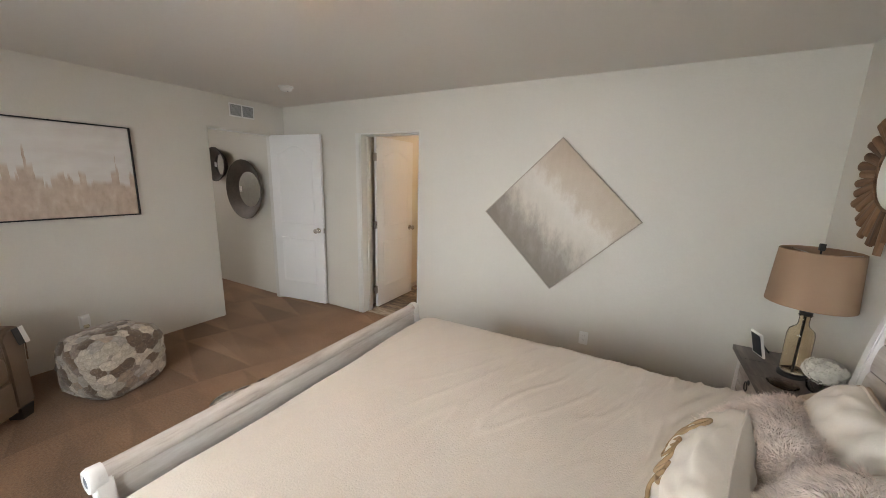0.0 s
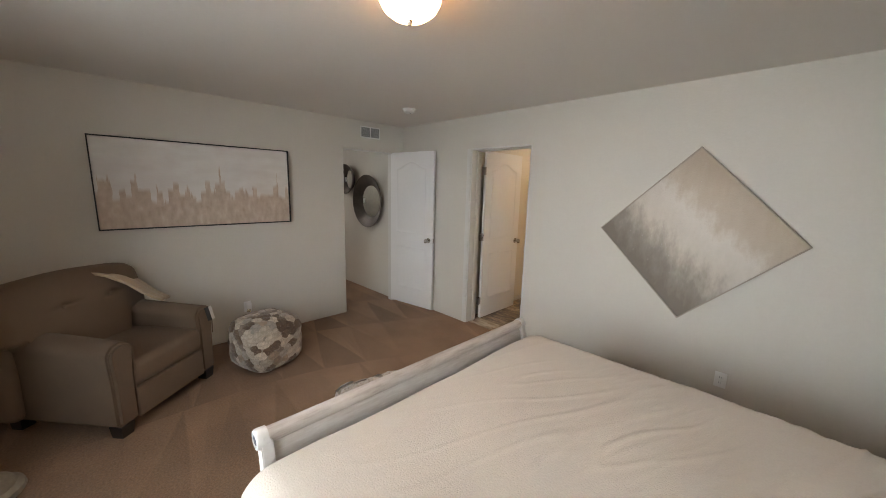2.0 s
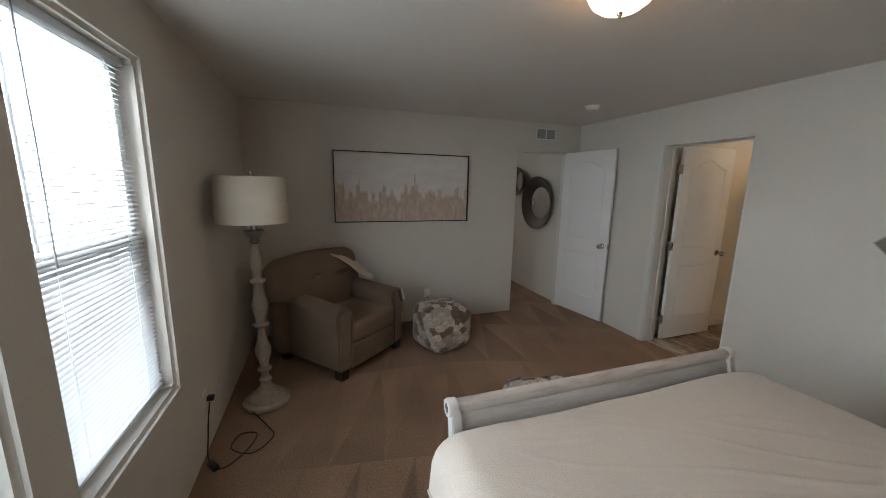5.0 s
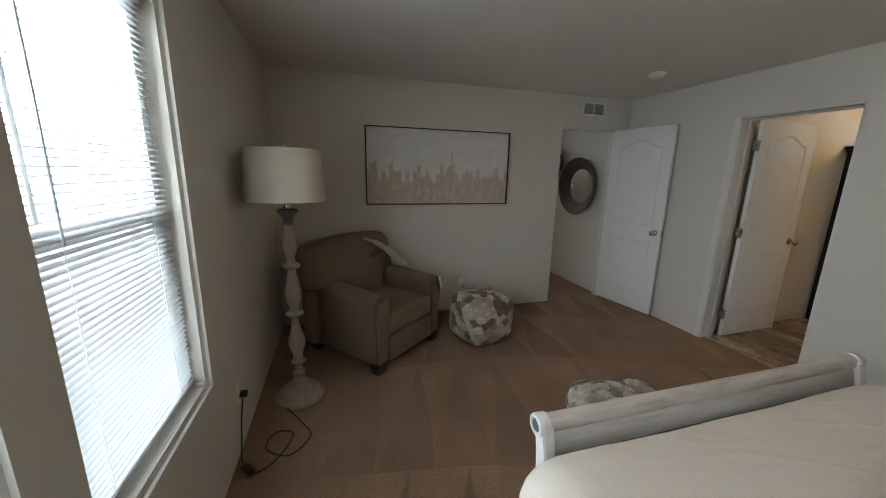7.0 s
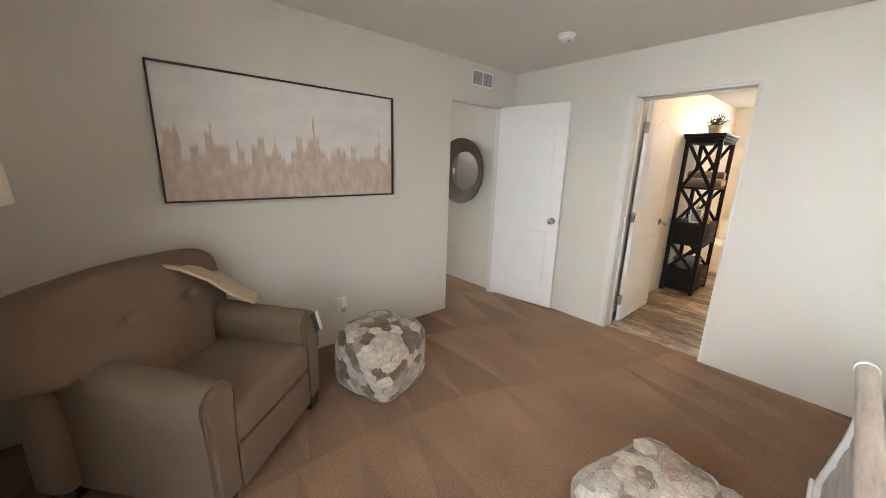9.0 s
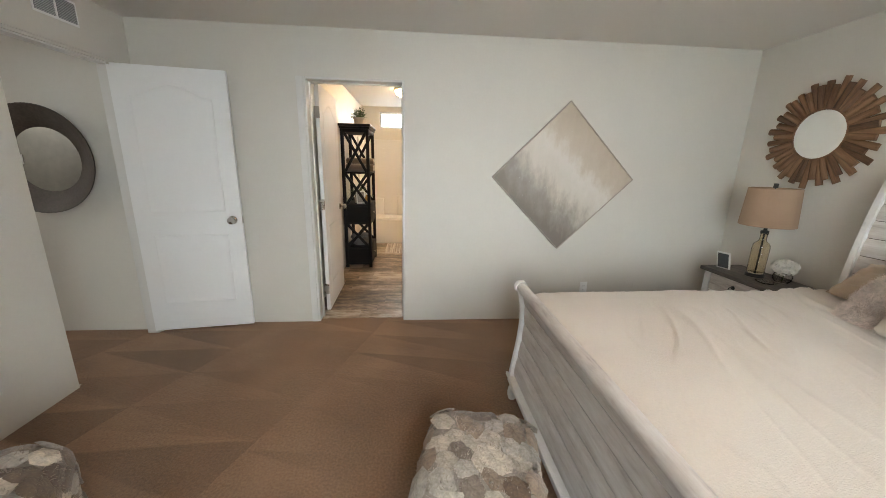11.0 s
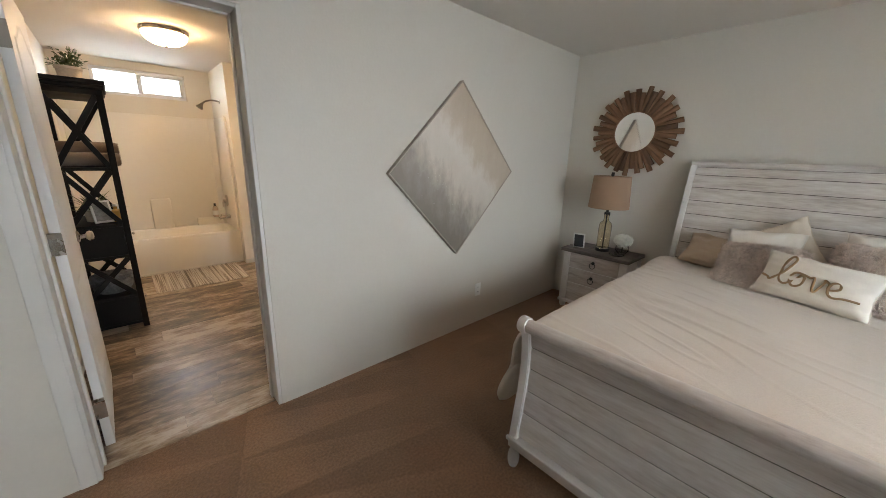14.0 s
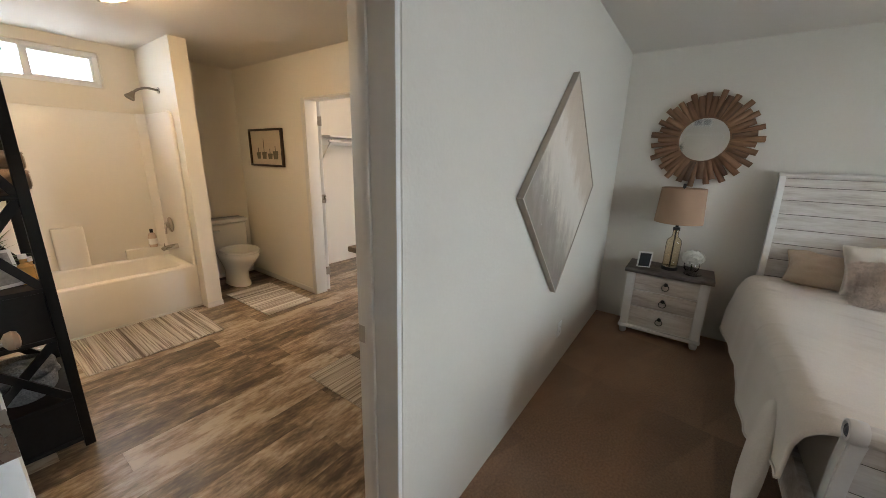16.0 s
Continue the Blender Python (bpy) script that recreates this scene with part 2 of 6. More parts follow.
def tube(points, radius, seg=10, bm=None, closed=False):
    """A round bar along points; radius may be a list."""
    bm = bm or bmesh.new()
    pts = [Vector(p) for p in points]
    rad = radius if isinstance(radius, (list, tuple)) else [radius] * len(pts)
    rings, up = [], Vector((0, 0, 1))
    n = len(pts)
    for k, p in enumerate(pts):
        d = (pts[(k + 1) % n] - pts[k - 1]) if closed else (pts[min(k + 1, n - 1)] - pts[max(k - 1, 0)])
        d.normalize()
        side = d.cross(up)
        if side.length < 0.05:
            side = d.cross(Vector((0, 1, 0)))
        side.normalize()
        over = side.cross(d)
        up = over
        rings.append([bm.verts.new(p + rad[k] * (math.cos(2 * math.pi * j / seg) * side + math.sin(2 * math.pi * j / seg) * over)) for j in range(seg)])
    pairs = list(zip(rings, rings[1:])) + ([(rings[-1], rings[0])] if closed else [])
    for a, b in pairs:
        for j in range(seg):
            bm.faces.new((a[j], a[(j + 1) % seg], b[(j + 1) % seg], b[j]))
    if not closed:
        bm.faces.new(rings[0][::-1])
        bm.faces.new(rings[-1])
    return bm


def extrude(outline, depth, axis="y", at=0.0, bevel=0.0):
    """A closed outline of pairs (u, v), drawn out along an axis from at to at + depth."""
    bm = bmesh.new()

    def place(u, v, d):
        return {"x": (d, u, v), "y": (u, d, v), "z": (u, v, d)}[axis]

    a = [bm.verts.new(place(u, v, at)) for u, v in outline]
    b = [bm.verts.new(place(u, v, at + depth)) for u, v in outline]
    bm.faces.new(a)
    bm.faces.new(b[::-1])
    for k in range(len(a)):
        j = (k + 1) % len(a)
        bm.faces.new((a[j], a[k], b[k], b[j]))
    bmesh.ops.recalc_face_normals(bm, faces=bm.faces)
    if bevel:
        bmesh.ops.bevel(bm, geom=[e for e in bm.edges if e.calc_face_angle(0) > 0.7], offset=bevel, segments=2, affect="EDGES")
    return bm


def finish(name, bm, material, smooth=40):
    bmesh.ops.recalc_face_normals(bm, faces=bm.faces)
    if smooth:
        for f in bm.faces:
            f.smooth = True
        for e in bm.edges:
            if len(e.link_faces) == 2 and e.calc_face_angle(0) > radians(smooth):
                e.smooth = False
    me = bpy.data.meshes.new(name)
    bm.to_mesh(me)
    bm.free()
    me.materials.append(material)
    return me


def part(name, bm, material, parent, label="", smooth=40, m=None):
    ob = new(name, finish(name, bm, material, smooth))
    ob.parent = parent
    if m is not None:
        ob.matrix_basis = m
    if label:
        tagged(ob, label)
    return ob


def thing(name, m, label, category, group=""):
    ob = new(name)
    ob.matrix_basis = m
    ob.empty_display_size = 0.1
    return tagged(ob, label, category, group)


def solid(name, bm, material, label, category, group="", m=None, kind="", smooth=40):
    ob = new(name, finish(name, bm, material, smooth))
    if m is not None:
        ob.matrix_basis = m
    return tagged(ob, label, category, group, kind)


def structure(name, bm, material, label, smooth=40):
    return solid(name, bm, material, label, "", kind="structure", smooth=smooth)


def wall(name, axis, inner, outer, span, height, holes, material, label, bevel=0.012):
    """A wall between inner and outer, over span and height, with rounded openings (u0, u1, z0, z1) through it."""
    us = sorted({*span, *(h[0] for h in holes), *(h[1] for h in holes)})
    zs = sorted({*height, *(h[2] for h in holes), *(h[3] for h in holes)})
    zs = [z for z in zs if height[0] <= z <= height[1]]
    bm = bmesh.new()

    def v(u, d, z):
        return bm.verts.new((u, d, z) if axis == "y" else (d, u, z))

    def full(i, j):
        if not (0 <= i < len(us) - 1 and 0 <= j < len(zs) - 1):
            return False
        u, z = (us[i] + us[i + 1]) / 2, (zs[j] + zs[j + 1]) / 2
        return not any(h[0] < u < h[1] and h[2] < z < h[3] for h in holes)

    for i in range(len(us) - 1):
        for j in range(len(zs) - 1):
            if not full(i, j):
                continue
            a, b, c, d = us[i], us[i + 1], zs[j], zs[j + 1]
            for y in (inner, outer):
                bm.faces.new((v(a, y, c), v(b, y, c), v(b, y, d), v(a, y, d)))
            for di, dj, p, q in ((-1, 0, (a, c), (a, d)), (1, 0, (b, c), (b, d)), (0, -1, (a, c), (b, c)), (0, 1, (a, d), (b, d))):
                if not full(i + di, j + dj):
                    bm.faces.new((v(p[0], inner, p[1]), v(q[0], inner, q[1]), v(q[0], outer, q[1]), v(p[0], outer, p[1])))
    bmesh.ops.remove_doubles(bm, verts=bm.verts, dist=1e-5)
    bmesh.ops.recalc_face_normals(bm, faces=bm.faces)
    if bevel:
        def inside(e):
            m = (e.verts[0].co + e.verts[1].co) / 2
            u = m.x if axis == "y" else m.y
            return span[0] + 0.01 < u < span[1] - 0.01 and height[0] + 0.01 < m.z < height[1] - 0.01
        bmesh.ops.bevel(bm, geom=[e for e in bm.edges if e.calc_face_angle(0) > 1 and inside(e)], offset=bevel, segments=3, affect="EDGES")
    return structure(name, bm, material, label)


# ---- the shell of the place ----
BX0, BX1, BY1 = -2.43, -0.10, 7.27
THICK = 0.16
HALL = (2.46, 3.19, -0.01, 2.055)
BATH = (-2.335, -1.55, -0.01, 2.055)
CLOSET = (5.17, 5.93, -0.01, 2.01)

ground = structure("ground", boxed(-60, 60, -60, 60, -0.75, -0.65), mat("ground_gravel", (0.28, 0.26, 0.23), 0.95, 0.2, 0.5, 30, 0.5, 60), "pale dry gravel ground outside the house")
floor = structure("floor_carpet", boxed(-6.6, EAST + 0.12, SOUTH - 0.2, NORTH + 0.07, -0.12, 0.0), CARPET, "tan cut-pile carpet with vacuum marks")
subfloor = structure("floor_bath", boxed(BX0 - 0.1, 2.0, NORTH + 0.07, BY1 + 0.2, -0.12, -0.006), mat("plank_joint", (0.06, 0.045, 0.034), 0.8, 0.1), "dark base under brown vinyl planks")
ceiling = structure("ceiling", boxed(-6.6, EAST + 0.12, SOUTH - 0.2, NORTH, CEIL, CEIL + 0.12), CEILING, "textured off-white bedroom ceiling")
ceiling_bath = structure("ceiling_bath", boxed(BX0 - 0.1, 2.0, NORTH + 0.0, BY1 + 0.2, CEIL + 0.001, CEIL + 0.12), CEILING, "textured off-white bathroom ceiling")

wall("wall_south", "y", SOUTH, SOUTH - 0.15, (-6.6, EAST + 0.12), (-0.1, CEIL + 0.05), [(*W1, *WZ), (*W2, *WZ)], WALL, "off-white textured wall with two windows", 0.02)
wall("wall_north", "y", NORTH, NORTH + THICK, (WEST - 0.1, EAST + 0.12), (-0.1, CEIL), [BATH], WALL, "off-white textured wall with a bathroom doorway", 0.003)
wall("wall_west", "x", WEST, WEST - 0.10, (SOUTH, NORTH), (-0.1, CEIL), [HALL], WALL, "off-white textured wall with a hall doorway", 0.015)
wall("wall_east", "x", EAST, EAST + 0.12, (SOUTH, NORTH), (-0.1, CEIL), [], WALL, "plain off-white textured wall behind the bed", 0)
wall("wall_hall_north", "y", 3.245, 3.345, (-6.6, WEST - 0.101), (-0.1, CEIL), [], WALL, "off-white hall wall", 0)
wall("wall_hall_south", "y", 1.2, 1.1, (-6.6, WEST - 0.101), (-0.1, CEIL), [], WALL, "off-white hall wall", 0)
wall("wall_hall_west", "x", -6.5, -6.6, (1.2, 3.245), (-0.1, CEIL), [], WALL, "off-white hall end wall", 0)
wall("wall_bath_west", "x", BX0, BX0 - 0.1, (NORTH + THICK, BY1), (-0.1, CEIL), [], BATHWALL, "cream bathroom wall", 0)
wall("wall_bath_north", "y", BY1, BY1 + 0.15, (BX0 - 0.1, 2.0), (-0.1, CEIL + 0.05), [(-2.12, -1.25, 2.02, 2.31)], BATHWALL, "cream bathroom wall with a high window", 0.008)
wall("wall_bath_east", "x", BX1, BX1 + 0.12, (NORTH + THICK, BY1), (-0.1, CEIL), [CLOSET], BATHWALL, "cream bathroom wall with a closet doorway", 0.006)
wall("wall_bath_partition", "x", -0.98, -0.85, (6.42, BY1), (-0.1, CEIL), [], BATHWALL, "cream stub wall between tub and toilet", 0)
wall("wall_closet_east", "x", 1.9, 2.0, (NORTH + THICK, BY1), (-0.1, CEIL), [], WALL, "plain white closet wall", 0)


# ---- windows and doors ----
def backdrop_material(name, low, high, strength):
    """Glowing overcast distance: bright sky over a blue-grey strip near the ground, its haze painted in."""
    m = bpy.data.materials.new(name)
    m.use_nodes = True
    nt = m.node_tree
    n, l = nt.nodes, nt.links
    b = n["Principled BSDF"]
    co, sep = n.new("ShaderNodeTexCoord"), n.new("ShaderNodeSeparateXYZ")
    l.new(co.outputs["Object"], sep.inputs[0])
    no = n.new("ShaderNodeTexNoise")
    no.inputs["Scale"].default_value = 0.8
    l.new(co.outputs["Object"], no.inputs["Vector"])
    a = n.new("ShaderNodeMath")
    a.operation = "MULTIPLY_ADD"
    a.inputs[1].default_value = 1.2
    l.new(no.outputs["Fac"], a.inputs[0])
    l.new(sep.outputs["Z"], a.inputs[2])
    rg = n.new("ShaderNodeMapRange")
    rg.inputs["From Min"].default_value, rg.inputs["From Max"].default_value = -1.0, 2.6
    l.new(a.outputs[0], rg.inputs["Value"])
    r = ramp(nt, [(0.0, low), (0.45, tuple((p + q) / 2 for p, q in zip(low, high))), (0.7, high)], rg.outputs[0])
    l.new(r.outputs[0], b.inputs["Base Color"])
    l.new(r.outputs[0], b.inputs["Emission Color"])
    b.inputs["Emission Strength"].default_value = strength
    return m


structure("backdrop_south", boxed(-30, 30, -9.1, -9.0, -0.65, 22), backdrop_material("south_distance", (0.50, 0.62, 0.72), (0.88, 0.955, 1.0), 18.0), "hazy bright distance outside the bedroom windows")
structure("backdrop_north", boxed(-30, 30, 16.0, 16.1, -0.65, 22), backdrop_material("north_distance", (0.5, 0.55, 0.6), (0.95, 0.98, 1.0), 4.0), "bright distance outside the bathroom window")

SLAT = mat("blind_slat", (0.83, 0.85, 0.86), 0.4, 0.01, 3, 40, 0.0)
def translucent(m, share):
    """Lets some of the light through a thin sheet."""
    nt = m.node_tree
    b, out = nt.nodes["Principled BSDF"], nt.nodes["Material Output"]
    t, mix = nt.nodes.new("ShaderNodeBsdfTranslucent"), nt.nodes.new("ShaderNodeMixShader")
    t.inputs["Color"].default_value = (0.85, 0.87, 0.88, 1)
    mix.inputs[0].default_value = share
    nt.links.new(b.outputs[0], mix.inputs[1])
    nt.links.new(t.outputs[0], mix.inputs[2])
    nt.links.new(mix.outputs[0], out.inputs["Surface"])


translucent(SLAT, 0.4)
SCREEN = bpy.data.materials.new("insect_screen")
SCREEN.use_nodes = True
SCREEN.node_tree.nodes["Principled BSDF"].inputs["Base Color"].default_value = (0.25, 0.28, 0.3, 1)
SCREEN.node_tree.nodes["Principled BSDF"].inputs["Alpha"].default_value = 0.3


def window_unit(name, x0, x1, label):
    """A white vinyl single-hung window, set deep in its opening."""
    z0, z1, y0, y1 = WZ[0], WZ[1], SOUTH - 0.145, SOUTH - 0.085
    ym = (y0 + y1) / 2
    w = structure(name, boxed(x0, x1, y0, y1, z0, z0 + 0.05, 0.004), VINYL, label)
    for n, a in (("window_frame", (x0, x0 + 0.045, y0, y1, z0 + 0.05, z1 - 0.045)), ("window_frame", (x1 - 0.045, x1, y0, y1, z0 + 0.05, z1 - 0.045)),
                 ("window_frame", (x0, x1, y0, y1, z1 - 0.045, z1)), ("meeting_rail", (x0 + 0.045, x1 - 0.045, ym - 0.02, y1 - 0.004, 1.33, 1.375)),
                 ("sash", (x0 + 0.045, x0 + 0.075, ym, y1 - 0.006, z0 + 0.05, 1.33)), ("sash", (x1 - 0.075, x1 - 0.045, ym, y1 - 0.006, z0 + 0.05, 1.33))):
        part(n, boxed(*a, 0.004), VINYL, w)
    for za, zb, y in ((z0 + 0.05, 1.33, ym + 0.01), (1.375, z1 - 0.045, ym - 0.01)):
        p = part("pane", boxed(x0 + 0.045, x1 - 0.045, y - 0.002, y + 0.002, za, zb), PANE, w)
        p.visible_shadow = False
    s = part("insect_screen", boxed(x0 + 0.045, x1 - 0.045, y0 + 0.006, y0 + 0.008, z0 + 0.05, 1.33), SCREEN, w)
    s.visible_shadow = False
    return w


def blind(x0, x1, label):
    """A lowered venetian blind, its slats nearly level."""
    z0, z1, y = WZ[0] + 0.03, WZ[1] - 0.004, SOUTH - 0.069
    b = thing("window_blind", pose((x0 + x1) / 2, y, z1), label, "blind", "bedroom window blinds")
    w = (x1 - x0) / 2 - 0.012
    part("headrail", boxed(-w, w, -0.014, 0.02, -0.03, 0, 0.004), SLAT, b)
    part("bottom_rail", boxed(-w, w, -0.014, 0.014, z0 - z1, z0 - z1 + 0.014, 0.004), SLAT, b)
    arc = [(-0.0125, 0.0), (-0.006, 0.0022), (0.006, 0.0022), (0.0125, 0.0), (0.006, 0.0012), (-0.006, 0.0012)]
    me = finish("slat", extrude(arc, 2 * w, "x", -w), SLAT)
    n = int((z1 - z0 - 0.06) / 0.0205)
    for k in range(n):
        s = new("slat", me)
        s.parent = b
        s.matrix_basis = pose(0, 0, -0.045 - k * 0.0205, -14 + random.uniform(-1.5, 1.5), 0, random.uniform(-0.1, 0.1))
    for u in (-0.62, 0.62):
        for d in (-0.0135, 0.0135):
            part("ladder_cord", tube([(u * w, d, -0.03), (u * w, d, z0 - z1 + 0.01)], 0.0012, 5), SLAT, b)
    part("lift_cord", tube([(w - 0.12, 0.026, -0.02), (w - 0.12, 0.027, -0.40), (w - 0.118, 0.026, -0.76)], 0.0022, 6), mat("grey_cord", (0.30, 0.33, 0.35), 0.7, 0.05), b, "grey lift cord")
    part("tilt_wand", tube([(w - 0.05, 0.026, -0.02), (w - 0.05, 0.028, -0.70)], 0.004, 6), SLAT, b)
    return b


window_unit("window_1", *W1, "white vinyl window with a lowered blind")
window_unit("window_2", *W2, "white vinyl window with a lowered blind")
blind(*W1, "white slatted venetian blind lowered in the window")
blind(*W2, "white slatted venetian blind lowered in the window")

bw = structure("window_3", boxed(-2.12, -1.25, BY1 + 0.03, BY1 + 0.09, 2.02, 2.055, 0.004), VINYL, "narrow sliding bathroom window high over the tub")
for n, a in (("window_frame", (-2.12, -1.25, 7.30, 7.36, 2.275, 2.31)), ("window_frame", (-2.12, -2.085, 7.30, 7.36, 2.055, 2.275)), ("window_frame", (-1.285, -1.25, 7.30, 7.36, 2.055, 2.275)),
             ("window_frame", (-1.72, -1.67, 7.295, 7.35, 2.055, 2.275)), ("sash", (-1.67, -1.285, 7.31, 7.345, 2.055, 2.075)), ("sash", (-1.67, -1.285, 7.31, 7.345, 2.255, 2.275)), ("sash", (-1.305, -1.285, 7.31, 7.345, 2.075, 2.255))):
    part(n, boxed(*a, 0.003), VINYL, bw)
for a, b in ((-2.085, -1.72), (-1.67, -1.305)):
    p = part("pane", boxed(a, b, 7.325, 7.329, 2.055, 2.275), PANE, bw)
    p.visible_shadow = False


def lever_knob(parent, x, y, z, side, m=NICKEL):
    """A door knob with its rose, on the face that looks along side * y."""
    k = part("door_handle", lathe([(0.0, 0), (0.032, 0), (0.033, 0.004), (0.028, 0.010), (0.012, 0.014), (0.011, 0.035), (0.024, 0.042), (0.029, 0.055), (0.024, 0.066), (0.010, 0.070), (0, 0.070)], 20), m, parent, "satin nickel knob",
             m=pose(x, y, z, -90 * side))
    return k


def door_leaf(name, width, height, m, label, knobs=(-1, 1)):
    """A moulded two-panel door with an arched top panel. Hinge edge at x = 0, faces along y, foot at z = 0."""
    d = structure(name, boxed(0, width, -0.0175, 0.0175, 0, height, 0.002), DOORWHITE, label)
    d.matrix_basis = m

    def outline(x0, x1, z0, z1, rise):
        pts = [(x0, z0), (x1, z0), (x1, z1)]
        if rise:
            for k in range(1, 16):
                u = k / 16
                s = math.sin(math.pi * u)
                pts.append((x1 + (x0 - x1) * u, z1 + rise * s * s))
        return pts + [(x0, z1)]

    for s in (-1, 1):
        for z0, z1, rise in ((0.24, 0.80, 0.0), (0.99, height - 0.21, 0.085)):
            outer, inner = outline(0.115, width - 0.115, z0, z1, rise), outline(0.15, width - 0.15, z0 + 0.04, z1 - 0.035, rise)
            bm = bmesh.new()
            y = s * 0.0175
            rings = []
            for pts, dy in ((outline(0.108, width - 0.108, z0 - 0.007, z1 + 0.007, rise), -0.001), (outer, 0.004), (outline(0.124, width - 0.124, z0 + 0.009, z1 - 0.009, rise), 0.0018), (outline(0.14, width - 0.14, z0 + 0.028, z1 - 0.025, rise), 0.0006), (inner, 0.004)):
                rings.append([bm.verts.new((u, y + s * dy, v)) for u, v in pts])
            for a, b in zip(rings, rings[1:]):
                for k in range(len(a)):
                    j = (k + 1) % len(a)
                    bm.faces.new((a[k], a[j], b[j], b[k]))
            bm.faces.new(rings[-1])
            part("panel", bm, DOORWHITE, d, smooth=30)
    for s in knobs:
        lever_knob(d, width - 0.065, s * 0.0175, 0.92, s)
    part("latch_plate", boxed(width, width + 0.002, -0.012, 0.012, 0.89, 0.95), NICKEL, d)
    return d


def hinges(door, side, heights=(0.22, 1.02, 1.80)):
    for z in heights:
        h = part("hinge", boxed(-0.001, 0.035, side * 0.0175, side * 0.0205, z - 0.045, z + 0.045, 0.001), NICKEL, door)
        part("knuckle", tube([(-0.004, side * 0.022, z - 0.046), (-0.004, side * 0.022, z + 0.046)], 0.006, 10), NICKEL, h)
        part("hinge_leaf", boxed(-0.045, -0.006, side * 0.018, side * 0.0205, z - 0.045, z + 0.045, 0.001), NICKEL, h)


# hall door, swung back along the north wall
door_1 = door_leaf("door_1", 0.745, 2.035, pose(-3.610, 3.193, 0.02, 0, 0, 8.8), "white moulded two-panel hall door standing wide open", (-1,))
hinges(door_1, 1)
# bathroom door, swung into the bathroom
door_2 = door_leaf("door_2", 0.745, 2.025, pose(-2.290, 3.572, 0.02, 0, 0, 91), "white moulded two-panel bathroom door standing open")
for z in (0.22, 1.02, 1.80):
    h = part("hinge", boxed(-0.0015, 0.0, -0.0165, 0.0165, z - 0.045, z + 0.045), NICKEL, door_2, "satin nickel hinge")
    part("knuckle", tube([(-0.006, 0.020, z - 0.046), (-0.006, 0.020, z + 0.046)], 0.006, 10), NICKEL, h)
    part("hinge_leaf", boxed(-0.032, -0.030, -0.020, 0.022, z - 0.045, z + 0.045), NICKEL, h)
# closet door, folded back into the closet
door_3 = door_leaf("door_3", 0.72, 1.985, pose(0.055, 5.925, 0.012, 0, 0, 60), "white closet door standing open")
for z in (0.22, 1.02, 1.80):
    h = part("hinge", boxed(-0.0015, 0.0, -0.0165, 0.0165, z - 0.045, z + 0.045), NICKEL, door_3, "satin nickel hinge")
    part("knuckle", tube([(-0.006, -0.020, z - 0.046), (-0.006, -0.020, z + 0.046)], 0.006, 10), NICKEL, h)


def door_frame(name, axis, u0, u1, top, d0, d1, label, thick=0.018, stop=0.0):
    """Jambs and head lining an opening from d0 to d1 through the wall."""
    def put(bm_args):
        a = bm_args if axis == "y" else (bm_args[2], bm_args[3], bm_args[0], bm_args[1], bm_args[4], bm_args[5])
        return boxed(*a, 0.003)
    f = structure(name, put((u0, u0 + thick, d0, d1, 0, top)), TRIM, label)
    part("jamb", put((u1 - thick, u1, d0, d1, 0, top)), TRIM, f)
    part("head_jamb", put((u0 + thick, u1 - thick, d0, d1, top - thick, top)), TRIM, f)
    if stop:
        for a, b in ((u0 + thick, u0 + thick + 0.011), (u1 - thick - 0.011, u1 - thick)):
            part("door_stop", put((a, b, stop - 0.035, stop, 0, top - thick)), TRIM, f)
        part("door_stop", put((u0 + thick + 0.011, u1 - thick - 0.011, stop - 0.035, stop, top - thick - 0.011, top - thick)), TRIM, f)
    return f


door_frame("trim_bath_door", "y", BATH[0], BATH[1], BATH[3], NORTH + 0.002, NORTH + THICK + 0.012, "white painted bathroom door jambs", stop=NORTH + THICK - 0.03)
part("strike_plate", boxed(-1.5695, -1.568, 3.50, 3.53, 0.90, 0.96), NICKEL, bpy.data.objects["trim_bath_door"])
door_frame("trim_closet_door", "x", CLOSET[0], CLOSET[1], CLOSET[3], BX1 - 0.008, BX1 + 0.128, "white painted closet door jambs")
door_frame("trim_hall_door", "x", HALL[0] - 0.001, HALL[1] + 0.001, HALL[3] + 0.001, WEST - 0.102, WEST - 0.03, "white painted hall door jambs", 0.012)
for x0, x1, y0, y1, z1 in ((BATH[0] - 0.052, BATH[0] + 0.002, NORTH - 0.006, NORTH - 0.0005, BATH[3]),):
    structure("trim_casing", boxed(x0, x1, y0, y1, 0, z1, 0.003), TRIM, "narrow white casing strip beside the bathroom door")
structure("trim_closet_casing", boxed(BX1 - 0.010, BX1 - 0.0005, CLOSET[1] - 0.002, CLOSET[1] + 0.045, 0, CLOSET[3], 0.003), TRIM, "white casing beside the closet door")
structure("threshold_trim", boxed(BATH[0], BATH[1], NORTH + 0.055, NORTH + 0.085, -0.004, 0.004, 0.002), PLANK, "thin brown threshold between carpet and planks")
structure("baseboard_bath_east", boxed(BX1 - 0.010, BX1, CLOSET[1] + 0.046, BY1 - 0.011, 0, 0.055, 0.003), TRIM, "low white baseboard in the bathroom")
structure("baseboard_bath_north", boxed(-0.85, BX1, BY1 - 0.010, BY1, 0, 0.055, 0.003), TRIM, "low white baseboard behind the toilet")
structure("baseboard_bath_west", boxed(BX0, BX0 + 0.010, NORTH + THICK + 0.02, 6.48, 0, 0.055, 0.003), TRIM, "low white baseboard in the bathroom")
